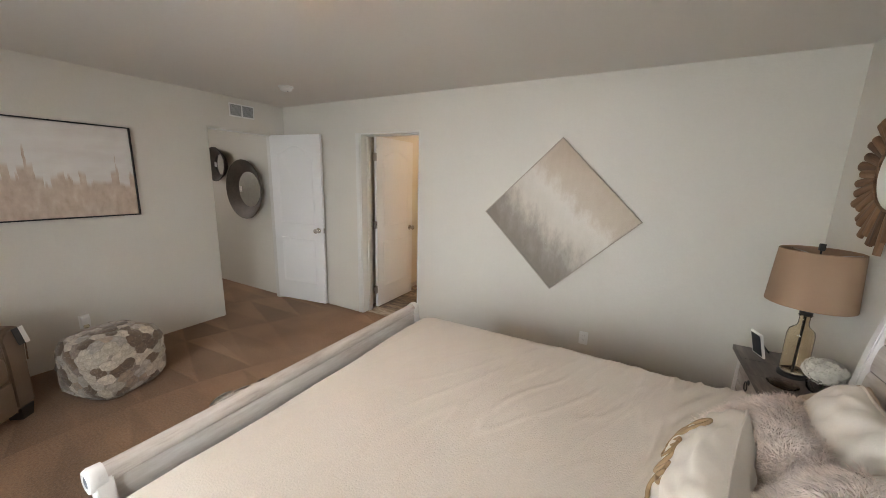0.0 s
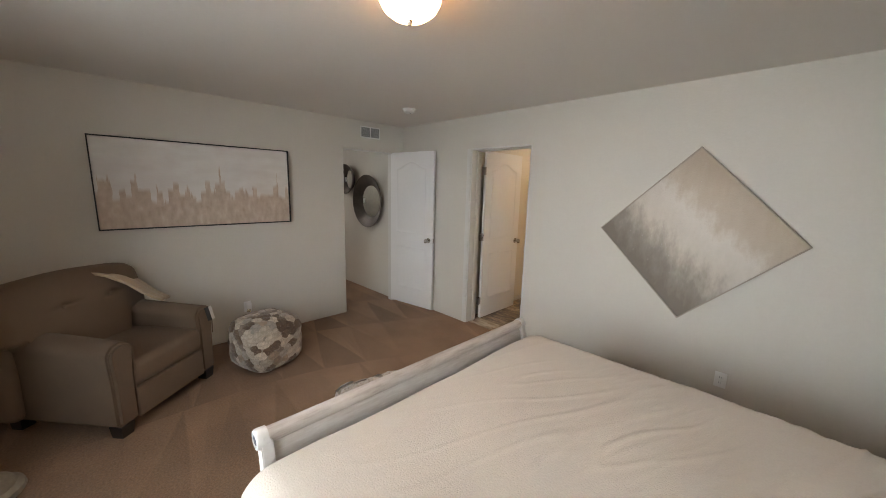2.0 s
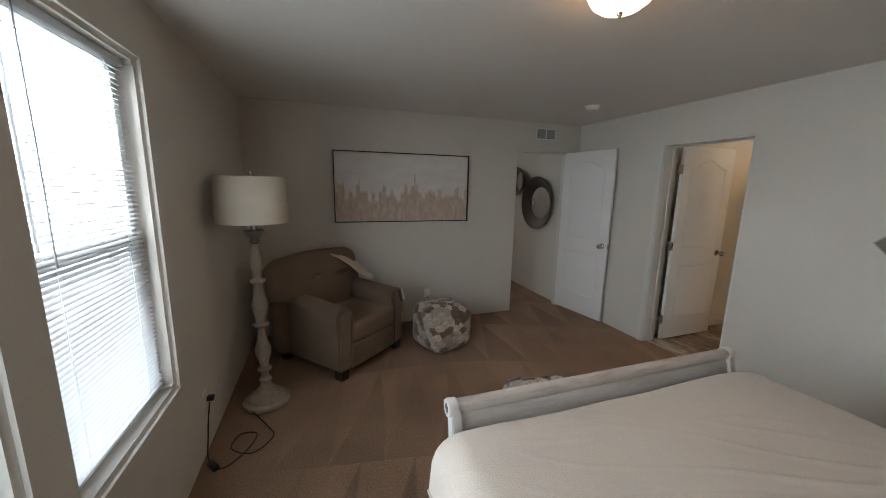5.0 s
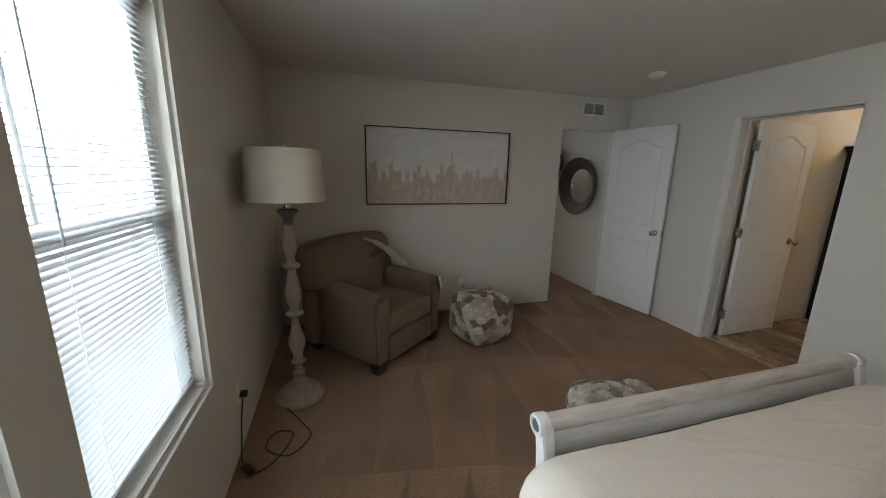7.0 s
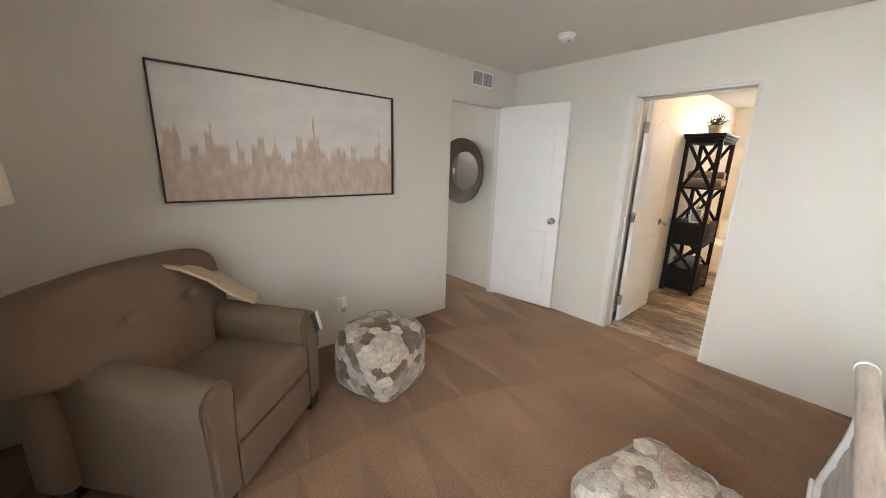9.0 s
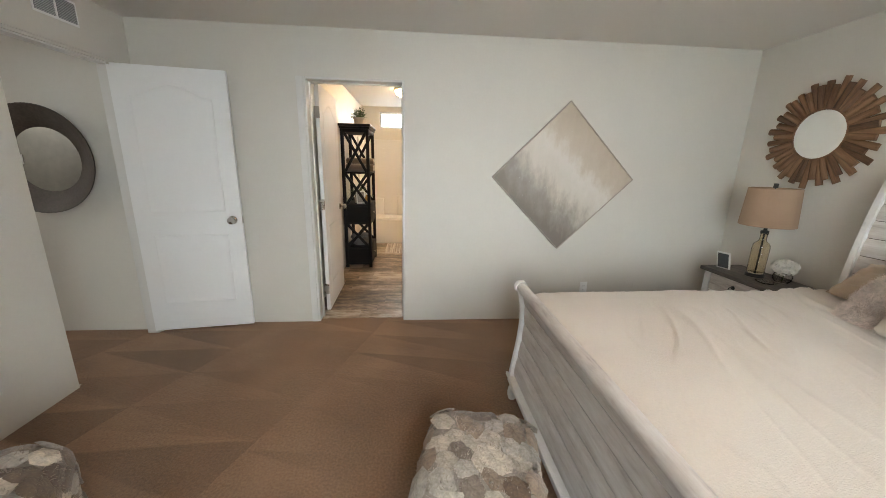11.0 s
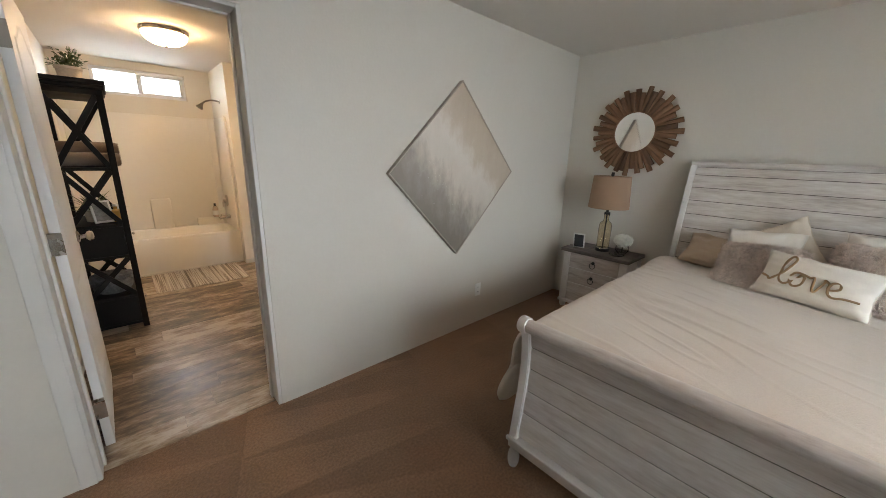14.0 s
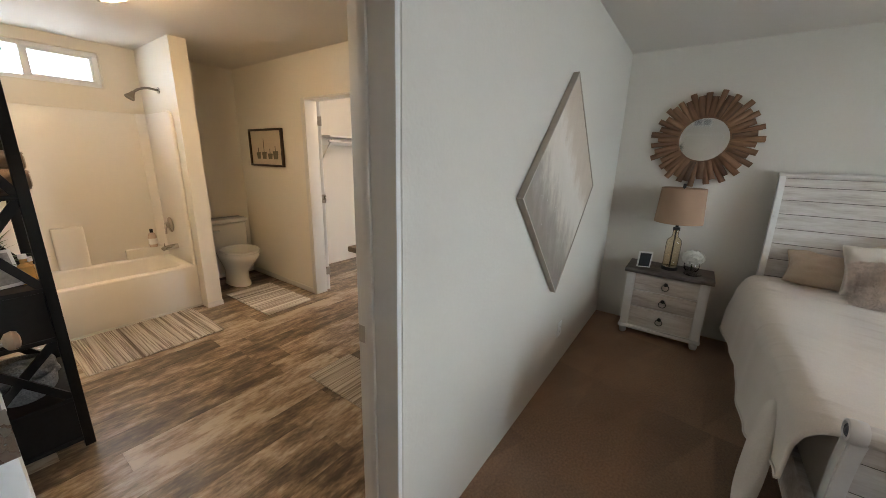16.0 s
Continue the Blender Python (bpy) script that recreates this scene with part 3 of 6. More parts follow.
structure("baseboard_partition", boxed(-0.985, -0.845, 6.410, 6.4195, 0, 0.055, 0.002), TRIM, "low white baseboard on the stub wall")


# ---- the bed ----
LINEN = mat("cream_bedspread", (0.70, 0.635, 0.56), 0.9, 0.05, 3, 140, 0.6, 170, dist=0.003, sheen=0.2)
WHITECLOTH = mat("white_cotton", (0.78, 0.735, 0.665), 0.9, 0.03, 5, 120, 0.3, 300, sheen=0.15)
CREAMCLOTH = mat("cream_cotton", (0.66, 0.58, 0.48), 0.9, 0.04, 5, 120, 0.3, 300, sheen=0.15)
TANCLOTH = mat("tan_sheet", (0.52, 0.41, 0.31), 0.85, 0.05, 5, 120, 0.3, 300, sheen=0.15)
FUR = mat("mauve_fur", (0.64, 0.53, 0.46), 0.75, 0.25, 14, 160, 0.2, 300, sheen=0.4)
FURTIP = mat("mauve_fur_tips", (0.80, 0.695, 0.625), 0.7, 0.3, 9, 60, 0.0, sheen=0.4)
ROPE = mat("tan_cord", (0.33, 0.22, 0.12), 0.8, 0.15, 40, 300, 0.3)
BY0, BY2 = 0.605, 2.235

bed = thing("bed", pose(0, 0, 0), "whitewashed plank sleigh bed with a cream bedspread", "bed")


def board_panel(profile, y0, y1, cuts, thick, parent, name="board"):
    """Horizontal boards that follow a curved side profile of (x, z), cut at the heights given, with open joints between."""
    zs = [p[1] for p in profile]
    xs = [p[0] for p in profile]
    for a, b in zip(cuts, cuts[1:]):
        bm = bmesh.new()
        g = 0.0022
        n = 5
        front, back = [], []
        for k in range(n + 1):
            z = a + g + (b - a - 2 * g) * k / n
            x = float(np.interp(z, zs, xs))
            inset = 0.0045 if k in (0, n) else 0.0
            front.append((x - thick / 2 + inset, z))
            back.append((x + thick / 2 - inset, z))
        outline = front + back[::-1]
        part(name, extrude(outline, y1 - y0, "y", y0), WASH, parent, smooth=50)
    # dark panel added behind the boards to imitate shade in the joints
    z = [cuts[0] + (cuts[-1] - cuts[0]) * k / 12 for k in range(13)]
    core = [(float(np.interp(q, zs, xs)) - 0.004, q) for q in z] + [(float(np.interp(q, zs, xs)) + 0.004, q) for q in z[::-1]]
    part("core_panel", extrude(core, y1 - y0, "y", y0), mat("joint_shadow_wood", (0.13, 0.11, 0.095), 0.8, 0.1), parent, "dark panel added to shade the gaps between boards")


def swept_post(profile, y0, y1, w, parent, name, material=None):
    """A side post of constant depth that follows the profile."""
    pts = [(x - w / 2, z) for x, z in profile] + [(x + w / 2, z) for x, z in profile[::-1]]
    return part(name, extrude(pts, y1 - y0, "y", y0, 0.004), material or WASHTRIM, parent, "white painted post", smooth=50)


def curve_profile(pts, n=24):
    """A smooth curve through points (x, z)."""
    zs = np.array([p[1] for p in pts])
    xs = np.array([p[0] for p in pts])
    z = np.linspace(zs[0], zs[-1], n)
    coef = np.polyfit(zs, xs, min(3, len(pts) - 1))
    return [(float(np.polyval(coef, q)), float(q)) for q in z]


foot = curve_profile([(-0.858, 0.13), (-0.838, 0.28), (-0.815, 0.48), (-0.820, 0.64), (-0.845, 0.745)])
board_panel(foot, BY0 + 0.04, BY2 - 0.04, [0.175, 0.30, 0.41, 0.52, 0.63, 0.72], 0.022, bed)
for a, b in ((BY0, BY0 + 0.042), (BY2 - 0.042, BY2)):
    swept_post(foot, a, b, 0.055, bed, "foot_post")
    part("bun_foot", lathe([(0, 0), (0.020, 0), (0.026, 0.02), (0.028, 0.05), (0.024, 0.075), (0.018, 0.085), (0.018, 0.13), (0, 0.13)], 20), WASHTRIM, bed, m=pose(-0.855, (a + b) / 2, 0.0))
part("bottom_rail", boxed(-0.885, -0.83, BY0, BY2, 0.115, 0.17, 0.006), WASHTRIM, bed)
part("bottom_moulding", boxed(-0.897, -0.88, BY0 - 0.006, BY2 + 0.006, 0.155, 0.175, 0.005), WASHTRIM, bed)
roll = part("top_roll", tube([(-0.848, BY0 + 0.01, 0.738), (-0.848, BY2 - 0.01, 0.738)], 0.030, 24), WASH, bed, "whitewashed round top rail")
for y, s in ((BY0, -1), (BY2, 1)):
    e = part("scroll_end", lathe([(0, -0.03), (0.036, -0.03), (0.038, 0.0), (0.034, 0.009), (0.026, 0.011), (0.023, 0.002), (0, 0.002)], 24), WASHTRIM, bed, m=pose(-0.848, y, 0.738, -90 * s))
    part("rosette", lathe([(0, 0.0025), (0.022, 0.0025), (0.021, 0.006), (0.017, 0.009), (0.012, 0.006), (0.007, 0.010), (0, 0.011)], 16), mat("dark_rosette", (0.10, 0.11, 0.13), 0.5, 0.15), e, "dark turned rosette")

head = curve_profile([(1.20, 0.05), (1.215, 0.45), (1.245, 0.9), (1.30, 1.25), (1.345, 1.42)])
board_panel(head, BY0 + 0.035, BY2 - 0.035, [0.30, 0.43, 0.56, 0.69, 0.82, 0.935, 1.045, 1.15, 1.25, 1.345, 1.405], 0.022, bed)
for a, b in ((BY0 - 0.004, BY0 + 0.034), (BY2 - 0.034, BY2 + 0.004)):
    swept_post([(x, max(z, 0.0)) for x, z in head], a, b, 0.055, bed, "head_post")
    part("post_foot", boxed(1.17, 1.235, a, b, 0, 0.06, 0.006), WASHTRIM, bed)
part("head_cap", tube([(1.348, BY0 - 0.008, 1.425), (1.348, BY2 + 0.008, 1.425)], 0.020, 20), WASH, bed, "rounded whitewashed cap rail")
for y in (BY0 + 0.005, BY2 - 0.035):
    part("side_rail", boxed(-0.83, 1.2, y, y + 0.03, 0.18, 0.36, 0.004), WASH, bed)

mattress = solid("mattress", boxed(-0.79, 1.17, BY0 + 0.04, BY2 - 0.04, 0.30, 0.62, 0.05, 4), WHITECLOTH, "white mattress in the sleigh bed frame", "mattress")


def bedspread():
    """A quilted spread over the mattress: puffy edges, diagonal pull creases, hanging sides."""
    bm = bmesh.new()
    nu, nv = 250, 250
    x0, x1 = -0.775, 1.13
    half, drop = 0.885, 0.43
    yc = (BY0 + BY2) / 2
    grid = []
    for i in range(nu + 1):
        u = i / nu
        x = x0 + (x1 - x0) * u
        row = []
        for j in range(nv + 1):
            s = -1 + 2 * j / nv
            arc = s * (half + drop * (0.45 + 0.55 * min(1.0, (x - x0) / 0.55)))
            flat = half - 0.09
            a = abs(arc)
            if a <= flat:
                y, z = a, 0.0
            else:
                r = 0.115
                over = (a - flat) / r
                if over < math.pi / 2 * 0.94:
                    y, z = flat + r * math.sin(over), -r * (1 - math.cos(over))
                else:
                    t = over - math.pi / 2 * 0.94
                    y, z = flat + r * math.sin(math.pi / 2 * 0.94) + t * r * 0.05, -r * (1 - math.cos(math.pi / 2 * 0.94)) - t * r
            y *= 1 if arc >= 0 else -1
            hang = max(0.0, a - flat - 0.12)
            p = Vector((x * 2.0, arc * 2.0, 3.0))
            cross, run = x * 0.93 - arc * 0.37, arc + x * 0.40
            d = noise.noise(Vector((cross * 4.0, run * 1.1, 1.0)))
            d2 = noise.noise(Vector((cross * 10.0, run * 2.0, 7.0)))
            side = max(0.0, min(1.0, 0.35 + x * 0.8 + arc * 0.3))
            d3 = noise.noise(Vector((cross * 7.5, run * 1.5, 4.0)))
            d4 = noise.noise(Vector((cross * 14.0, run * 1.8, 21.0)))
            patch = max(0.0, min(1.0, 0.5 + 1.6 * noise.noise(Vector((x * 1.7, arc * 1.7, 12.0)))))
            crease = 0.0045 * d + 0.0012 * max(0, d2) * (0.4 + u) + 0.014 * patch * (0.25 + side) * (max(0.0, 0.11 - abs(d3)) / 0.11) + 0.0035 * side * (max(0.0, 0.13 - abs(d4)) / 0.13)
            puff = 0.018 * noise.noise(p)
            ends = min(1.0, u / 0.07)
            z += 0.700 + crease + puff - 0.030 * (1 - math.sqrt(max(0, 1 - (1 - ends) ** 2)))
            z -= 0.006 * abs(s) ** 3
            if hang:
                fold = math.sin(x * 13 + 2 * noise.noise(Vector((x * 3, arc, 0)))) * min(1, hang * 5)
                flare = 0.035 * min(1.0, hang * 4) * max(0.0, min(1.0, (x - 0.70) / 0.3))
                y += (0.007 * fold - 0.004 + flare) * (1 if arc > 0 else -1)
                z += 0.018 * noise.noise(Vector((x * 3, 5, arc)))
            row.append(bm.verts.new((x, yc + y, z)))
        grid.append(row)
    for i in range(nu):
        for j in range(nv):
            bm.faces.new((grid[i][j], grid[i + 1][j], grid[i + 1][j + 1], grid[i][j + 1]))
    grid_points = [[v.co.copy() for v in row] for row in grid]
    ob = solid("bedspread", bm, LINEN, "cream quilted bedspread with pulled creases on the bed", "bedspread", smooth=80)
    so = ob.modifiers.new("thickness", "SOLIDIFY")
    so.thickness, so.offset = 0.012, -1
    for s in (0, nv):
        part("hem", tube([grid_points[i][s] for i in range(0, nu + 1, 5)], 0.007, 6), LINEN, ob, "stitched cream hem")
    return ob


bedspread()


def flap():
    """The loose corner of a cream throw that hangs out beside the footboard."""
    bm = bmesh.new()
    n, w = 20, 16
    top, tip = Vector((-0.46, 2.318, 0.575)), Vector((-0.755, 2.395, 0.205))
    along = (tip - top).normalized()
    out = Vector((0.10, 0.96, 0.10)).normalized()
    across = along.cross(out).normalized()
    rings = []
    for i in range(n + 1):
        t = i / n
        c = top.lerp(tip, t) + Vector((0, 0, -0.02 * math.sin(math.pi * t)))
        half = 0.006 + 0.090 * max(0.0, 1 - abs(2 * t - 1) ** 2.6) ** 0.5
        rings.append([bm.verts.new(c + across * half * math.cos(a) + out * 0.42 * half * math.sin(a)) for a in [2 * math.pi * k / w for k in range(w)]])
    for p, q in zip(rings, rings[1:]):
        for k in range(w):
            bm.faces.new((p[k], p[(k + 1) % w], q[(k + 1) % w], q[k]))
    bm.faces.new(rings[0])
    bm.faces.new(rings[-1])
    return solid("throw_corner", bm, LINEN, "cream throw corner hanging out beside the footboard", "throw", smooth=80)


flap()


def rim_point(u, v, w, h, pinch=0.10):
    """Where (u, v), each from -1 to 1, lies on a cushion with drawn-in sides and rounded corners."""
    corner = 1 - 0.085 * abs(u * v) ** 3
    return u * w / 2 * (1 - pinch * (1 - v * v) * u * u) * corner, v * h / 2 * (1 - pinch * (1 - u * u) * v * v) * corner


def pillow_mesh(w, h, t, seed, pinch=0.10, n=30, wrinkle=0.006):
    """A stuffed cushion, w by h by t, standing in the x-z plane, its middle at 0."""
    bm = bmesh.new()
    sides = []
    for s in (-1, 1):
        g = []
        for i in range(n + 1):
            row = []
            for j in range(n + 1):
                u, v = -1 + 2 * i / n, -1 + 2 * j / n
                edge = (1 - abs(u) ** 2.6) * (1 - abs(v) ** 2.6)
                d = max(0.0, edge) ** 0.42
                x, z = rim_point(u, v, w, h, pinch)
                y = s * d * t / 2
                rim = max(0, 1 - edge)
                y += s * wrinkle * d * noise.noise(Vector((u * 3 + seed, v * 3, s))) * 2
                y += wrinkle * 1.5 * rim * noise.noise(Vector((u * 5 + seed, v * 5, 9)))
                row.append(bm.verts.new((x, y, z)))
            g.append(row)
        sides.append(g)
    for s, g in enumerate(sides):
        for i in range(n):
            for j in range(n):
                q = (g[i][j], g[i + 1][j], g[i + 1][j + 1], g[i][j + 1])
                bm.faces.new(q if s == 0 else q[::-1])
    bmesh.ops.remove_doubles(bm, verts=bm.verts, dist=1e-4)
    return bm


def fur(bm, count, length, seed, width=0.0028, droop=0.5):
    """Many bent tufts that stand out from a mesh."""
    rng = random.Random(seed)
    bm.normal_update()
    faces = list(bm.faces)
    weights = [f.calc_area() for f in faces]
    out = bmesh.new()
    for f in rng.choices(faces, weights, k=count):
        a, b = rng.random(), rng.random()
        vs = [v.co for v in f.verts]
        p = vs[0].lerp(vs[1], a).lerp(vs[-1].lerp(vs[2 % len(vs)], a), b)
        nrm = f.normal
        clump = noise.noise_vector(p * 14 + Vector((seed, 0, 0)))
        side = (clump + Vector((rng.uniform(-1, 1), rng.uniform(-1, 1), rng.uniform(-1, 1))) * 0.45)
        side -= nrm * side.dot(nrm)
        ln = length * rng.uniform(0.6, 1.25)
        way = (nrm * 0.55 + side * 0.9).normalized()
        mid = p + way * ln * 0.5
        tip = mid + (way + Vector((0, 0, -droop)) + side * 0.5).normalized() * ln * 0.55
        cr = way.cross(Vector((rng.uniform(-1, 1), rng.uniform(-1, 1), rng.uniform(-1, 1)))).normalized() * width
        v = [out.verts.new(q) for q in (p - cr, p + cr, mid + cr * 0.8, mid - cr * 0.8, tip)]
        out.faces.new(v[:4])
        out.faces.new((v[3], v[2], v[4]))
    return out


def pillow(label, w, h, t, m, material, seed, furry=0, group="pillows on the bed", name="pillow"):
    p = thing(name, m, label, "pillow", group)
    bm = pillow_mesh(w, h, t, seed, 0.10 if furry else 0.17, wrinkle=0.006 if furry else 0.011)
    if furry:
        f = fur(bm, furry, 0.028, seed, 0.0011)
        part("cover", bm, FUR, p, smooth=80)
        k = part("fur", f, FURTIP, p, "long mauve faux fur", smooth=0)
        k["kind"] = "stuff"
    else:
        part("cover", bm, material, p, smooth=80)
        rim = [(rim_point(u, v, w, h, 0.17)[0], 0, rim_point(u, v, w, h, 0.17)[1]) for u, v in
               [(-1 + 2 * k / 14, -1) for k in range(14)] + [(1, -1 + 2 * k / 14) for k in range(14)] + [(1 - 2 * k / 14, 1) for k in range(14)] + [(-1, 1 - 2 * k / 14) for k in range(14)]]
        part("piping", tube(rim, 0.004, 6, closed=True), material, p)
    return p


# pillows face the foot of the bed: local -y looks towards -x
pillow("tan bed pillow lying against the headboard", 0.52, 0.30, 0.15, pose(1.09, 1.885, 0.80, -50, 4, -94), TANCLOTH, 1)
pillow("tan bed pillow lying against the headboard", 0.58, 0.32, 0.16, pose(1.10, 1.02, 0.80, -52, 0, -90), TANCLOTH, 2)
pillow("beige square cushion leaning on the headboard", 0.42, 0.40, 0.14, pose(1.10, 1.60, 0.885, -26, -30, -88), CREAMCLOTH, 3)
pillow("white square cushion with a soft nap", 0.43, 0.38, 0.18, pose(0.985, 1.68, 0.860, -32, -3, -94), WHITECLOTH, 4)
pillow("white square cushion with a soft nap", 0.46, 0.42, 0.18, pose(0.985, 1.12, 0.885, -30, 3, -86), WHITECLOTH, 5)
pillow("cream square cushion leaning on the headboard", 0.44, 0.42, 0.17, pose(1.06, 0.90, 0.885, -26, 2, -82), CREAMCLOTH, 6)
pillow("shaggy mauve faux fur cushion", 0.44, 0.36, 0.17, pose(0.81, 1.66, 0.800, -45, -4, -98), FUR, 7, 26000, name="fur_pillow")
pillow("shaggy mauve faux fur cushion", 0.44, 0.40, 0.17, pose(0.80, 1.16, 0.85, -37, 4, -88), FUR, 8, 26000, name="fur_pillow")
love = pillow("white lumbar cushion with tan corded lettering", 0.53, 0.285, 0.16, pose(0.645, 1.405, 0.820, -28, 3, -105), WHITECLOTH, 9, name="lumbar_pillow")


def lettering(parent, text, width):
    """A cord that writes the word in a joined hand."""
    strokes = {"l": [(0, 0.05), (0.25, 0.35), (0.42, 0.85), (0.30, 1.0), (0.20, 0.7), (0.22, 0.15), (0.38, 0.0), (0.55, 0.12)],
               "o": [(0.55, 0.12), (0.72, 0.42), (0.55, 0.45), (0.48, 0.2), (0.62, 0.0), (0.80, 0.1), (0.82, 0.35), (0.70, 0.46), (0.95, 0.40)],
               "v": [(0.95, 0.40), (1.04, 0.42), (1.10, 0.05), (1.18, 0.02), (1.30, 0.38), (1.28, 0.45), (1.42, 0.36)],
               "e": [(1.42, 0.36), (1.44, 0.18), (1.66, 0.28), (1.62, 0.45), (1.46, 0.40), (1.44, 0.12), (1.58, -0.02), (1.85, 0.04), (2.2, 0.06)]}
    pts = [(-0.25, 0.16), (-0.08, 0.10)]
    for c in text:
        pts += strokes[c]
    fine = []
    for k in range(len(pts) - 1):
        p0, p1, p2, p3 = (Vector(pts[max(0, min(len(pts) - 1, k + d))]) for d in (-1, 0, 1, 2))
        for q in range(6):
            t = q / 6
            fine.append(0.5 * (2 * p1 + (p2 - p0) * t + (2 * p0 - 5 * p1 + 4 * p2 - p3) * t * t + (3 * p1 - p0 - 3 * p2 + p3) * t ** 3))
    s = width / 2.45
    out = []
    for p in fine:
        x, z = (p.x - 0.98) * s, (p.y - 0.38) * s
        u, v = x / 0.265, z / 0.1425
        d = max(0.0, (1 - abs(u) ** 2.6) * (1 - abs(v) ** 2.6)) ** 0.42
        out.append((x, -d * 0.080 - 0.004, z))
    part("lettering", tube(out, 0.0058, 7), ROPE, parent, "tan cord lettering", smooth=60)


lettering(love, "love", 0.40)


# ---- bedroom furniture ----
CHAIRCLOTH = mat("taupe_upholstery", (0.166, 0.113, 0.076), 0.92, 0.12, 5, 240, 0.6, 420, dist=0.002, sheen=0.06)
DARKWOOD = mat("dark_foot_wood", (0.018, 0.013, 0.011), 0.4, 0.2, 10, 60, 0.05)
THROW = mat("cream_throw", (0.52, 0.42, 0.30), 0.95, 0.08, 8, 200, 0.6, 350, dist=0.002, sheen=0.3)


def soft(bm, bevel, seg=4):
    bmesh.ops.bevel(bm, geom=list(bm.edges), offset=bevel, segments=seg, affect="EDGES", profile=0.5)
    return bm


def armchair(m):
    """An armchair that looks along -y: rounded arms, and a tufted back that laps over them."""
    c = thing("armchair", m, "taupe upholstered armchair with a tufted back", "armchair")
    W, D = 0.83, 0.86
    part("base", boxed(-W / 2 + 0.02, W / 2 - 0.02, -D / 2 + 0.02, D / 2 - 0.05, 0.075, 0.30, 0.02, 3), CHAIRCLOTH, c)
    part("front_rail", boxed(-W / 2 + 0.135, W / 2 - 0.135, -D / 2 - 0.005, -D / 2 + 0.03, 0.08, 0.285, 0.012, 3), CHAIRCLOTH, c)
    bm = boxed(-W / 2 + 0.128, W / 2 - 0.128, -D / 2 - 0.012, 0.20, 0.29, 0.465, 0.05, 6)
    bmesh.ops.subdivide_edges(bm, edges=[e for e in bm.edges if e.calc_length() > 0.2], cuts=8, use_grid_fill=True)
    for v in bm.verts:
        if v.co.z > 0.40:
            v.co.z += 0.022 * max(0.0, 1 - (v.co.x / 0.30) ** 2) * max(0.0, 1 - ((v.co.y + 0.12) / 0.32) ** 2)
    part("seat_cushion", bm, CHAIRCLOTH, c, smooth=60)
    for s in (-1, 1):
        pts = [(0.0, 0.08), (0.142, 0.08), (0.142, 0.40), (0.150, 0.53)]
        for k in range(13):
            a = math.pi * k / 12
            pts.append((0.070 + 0.084 * math.cos(a), 0.548 + 0.078 * math.sin(a)))
        pts += [(-0.012, 0.52), (-0.003, 0.38)]
        bm = extrude(pts, D - 0.08, "y", -D / 2)
        bmesh.ops.subdivide_edges(bm, edges=[e for e in bm.edges if abs(e.verts[0].co.y - e.verts[1].co.y) > 0.3], cuts=10)
        for v in bm.verts:
            back = (v.co.y + D / 2) / D
            if v.co.z > 0.3:
                v.co.z += 0.045 * back
            v.co.x = s * (W / 2 - v.co.x - 0.008 * math.sin(math.pi * back) * (v.co.z > 0.2))
        bmesh.ops.recalc_face_normals(bm, faces=bm.faces)
        bmesh.ops.bevel(bm, geom=[e for e in bm.edges if e.calc_face_angle(0) > 1.2], offset=0.022, segments=4, affect="EDGES")
        arm = part("armrest", bm, CHAIRCLOTH, c, smooth=50)
        part("welt", tube([(s * (W / 2 - u * 0.93 - 0.005), -D / 2 + 0.006, z - 0.006) for u, z in pts[1:]], 0.004, 6), CHAIRCLOTH, arm)
    part("back_shell", boxed(-W / 2 - 0.07, W / 2 - 0.03, D / 2 - 0.22, D / 2 - 0.05, 0.09, 0.80, 0.06, 5), CHAIRCLOTH, c)
    bw2, bh2 = 0.97, 0.46
    bm = boxed(-bw2 / 2, bw2 / 2, -0.125, 0.115, -bh2 / 2, bh2 / 2)
    bmesh.ops.subdivide_edges(bm, edges=bm.edges, cuts=40, use_grid_fill=True)
    for v in bm.verts:
        u, t, w2 = v.co.x / (bw2 / 2), v.co.y / 0.12, v.co.z / (bh2 / 2)
        k = (abs(u) ** 9 + abs(t) ** 4 + abs(w2) ** 7) ** (-1 / 7) if max(abs(u), abs(t), abs(w2)) > 0.7 else 1.0
        v.co *= min(1.0, k)
        v.co.z += 0.042 * (1 - u * u) * max(0, w2) + 0.006 * noise.noise(Vector((u * 2, w2 * 2, t)))
        v.co.y -= 0.035 * (1 - u * u) * (1 - w2 * w2) * (t < 0)
        if w2 < -0.2:
            v.co.z -= 0.15 * max(0.0, min(1.0, (0.66 - abs(u + 0.06)) / 0.06)) * (-w2 - 0.2) / 0.8
        if abs(u + 0.06) > 0.66 and w2 < 0:
            v.co.z *= 1 - 0.42 * min(1.0, (abs(u + 0.06) - 0.66) / 0.05)
        for bx in (-0.12, 0.19):
            if t < 0:
                v.co.y += 0.020 * math.exp(-(math.hypot(v.co.x - bx, v.co.z - 0.03) / 0.034) ** 2)
                v.co.y += 0.014 * math.exp(-((v.co.z - 0.03 - 0.10 * (v.co.x - bx)) / 0.014) ** 2) * math.exp(-((v.co.x - bx) / 0.085) ** 2)
    back = part("back_cushion", bm, CHAIRCLOTH, c, smooth=80, m=pose(-0.060, D / 2 - 0.185, 0.715, -13))
    for bx in (-0.12, 0.19):
        part("button", lathe([(0, -0.006), (0.012, -0.006), (0.015, 0), (0.010, 0.006), (0, 0.007)], 14), CHAIRCLOTH, back, m=pose(bx, -0.128, 0.03, 90))
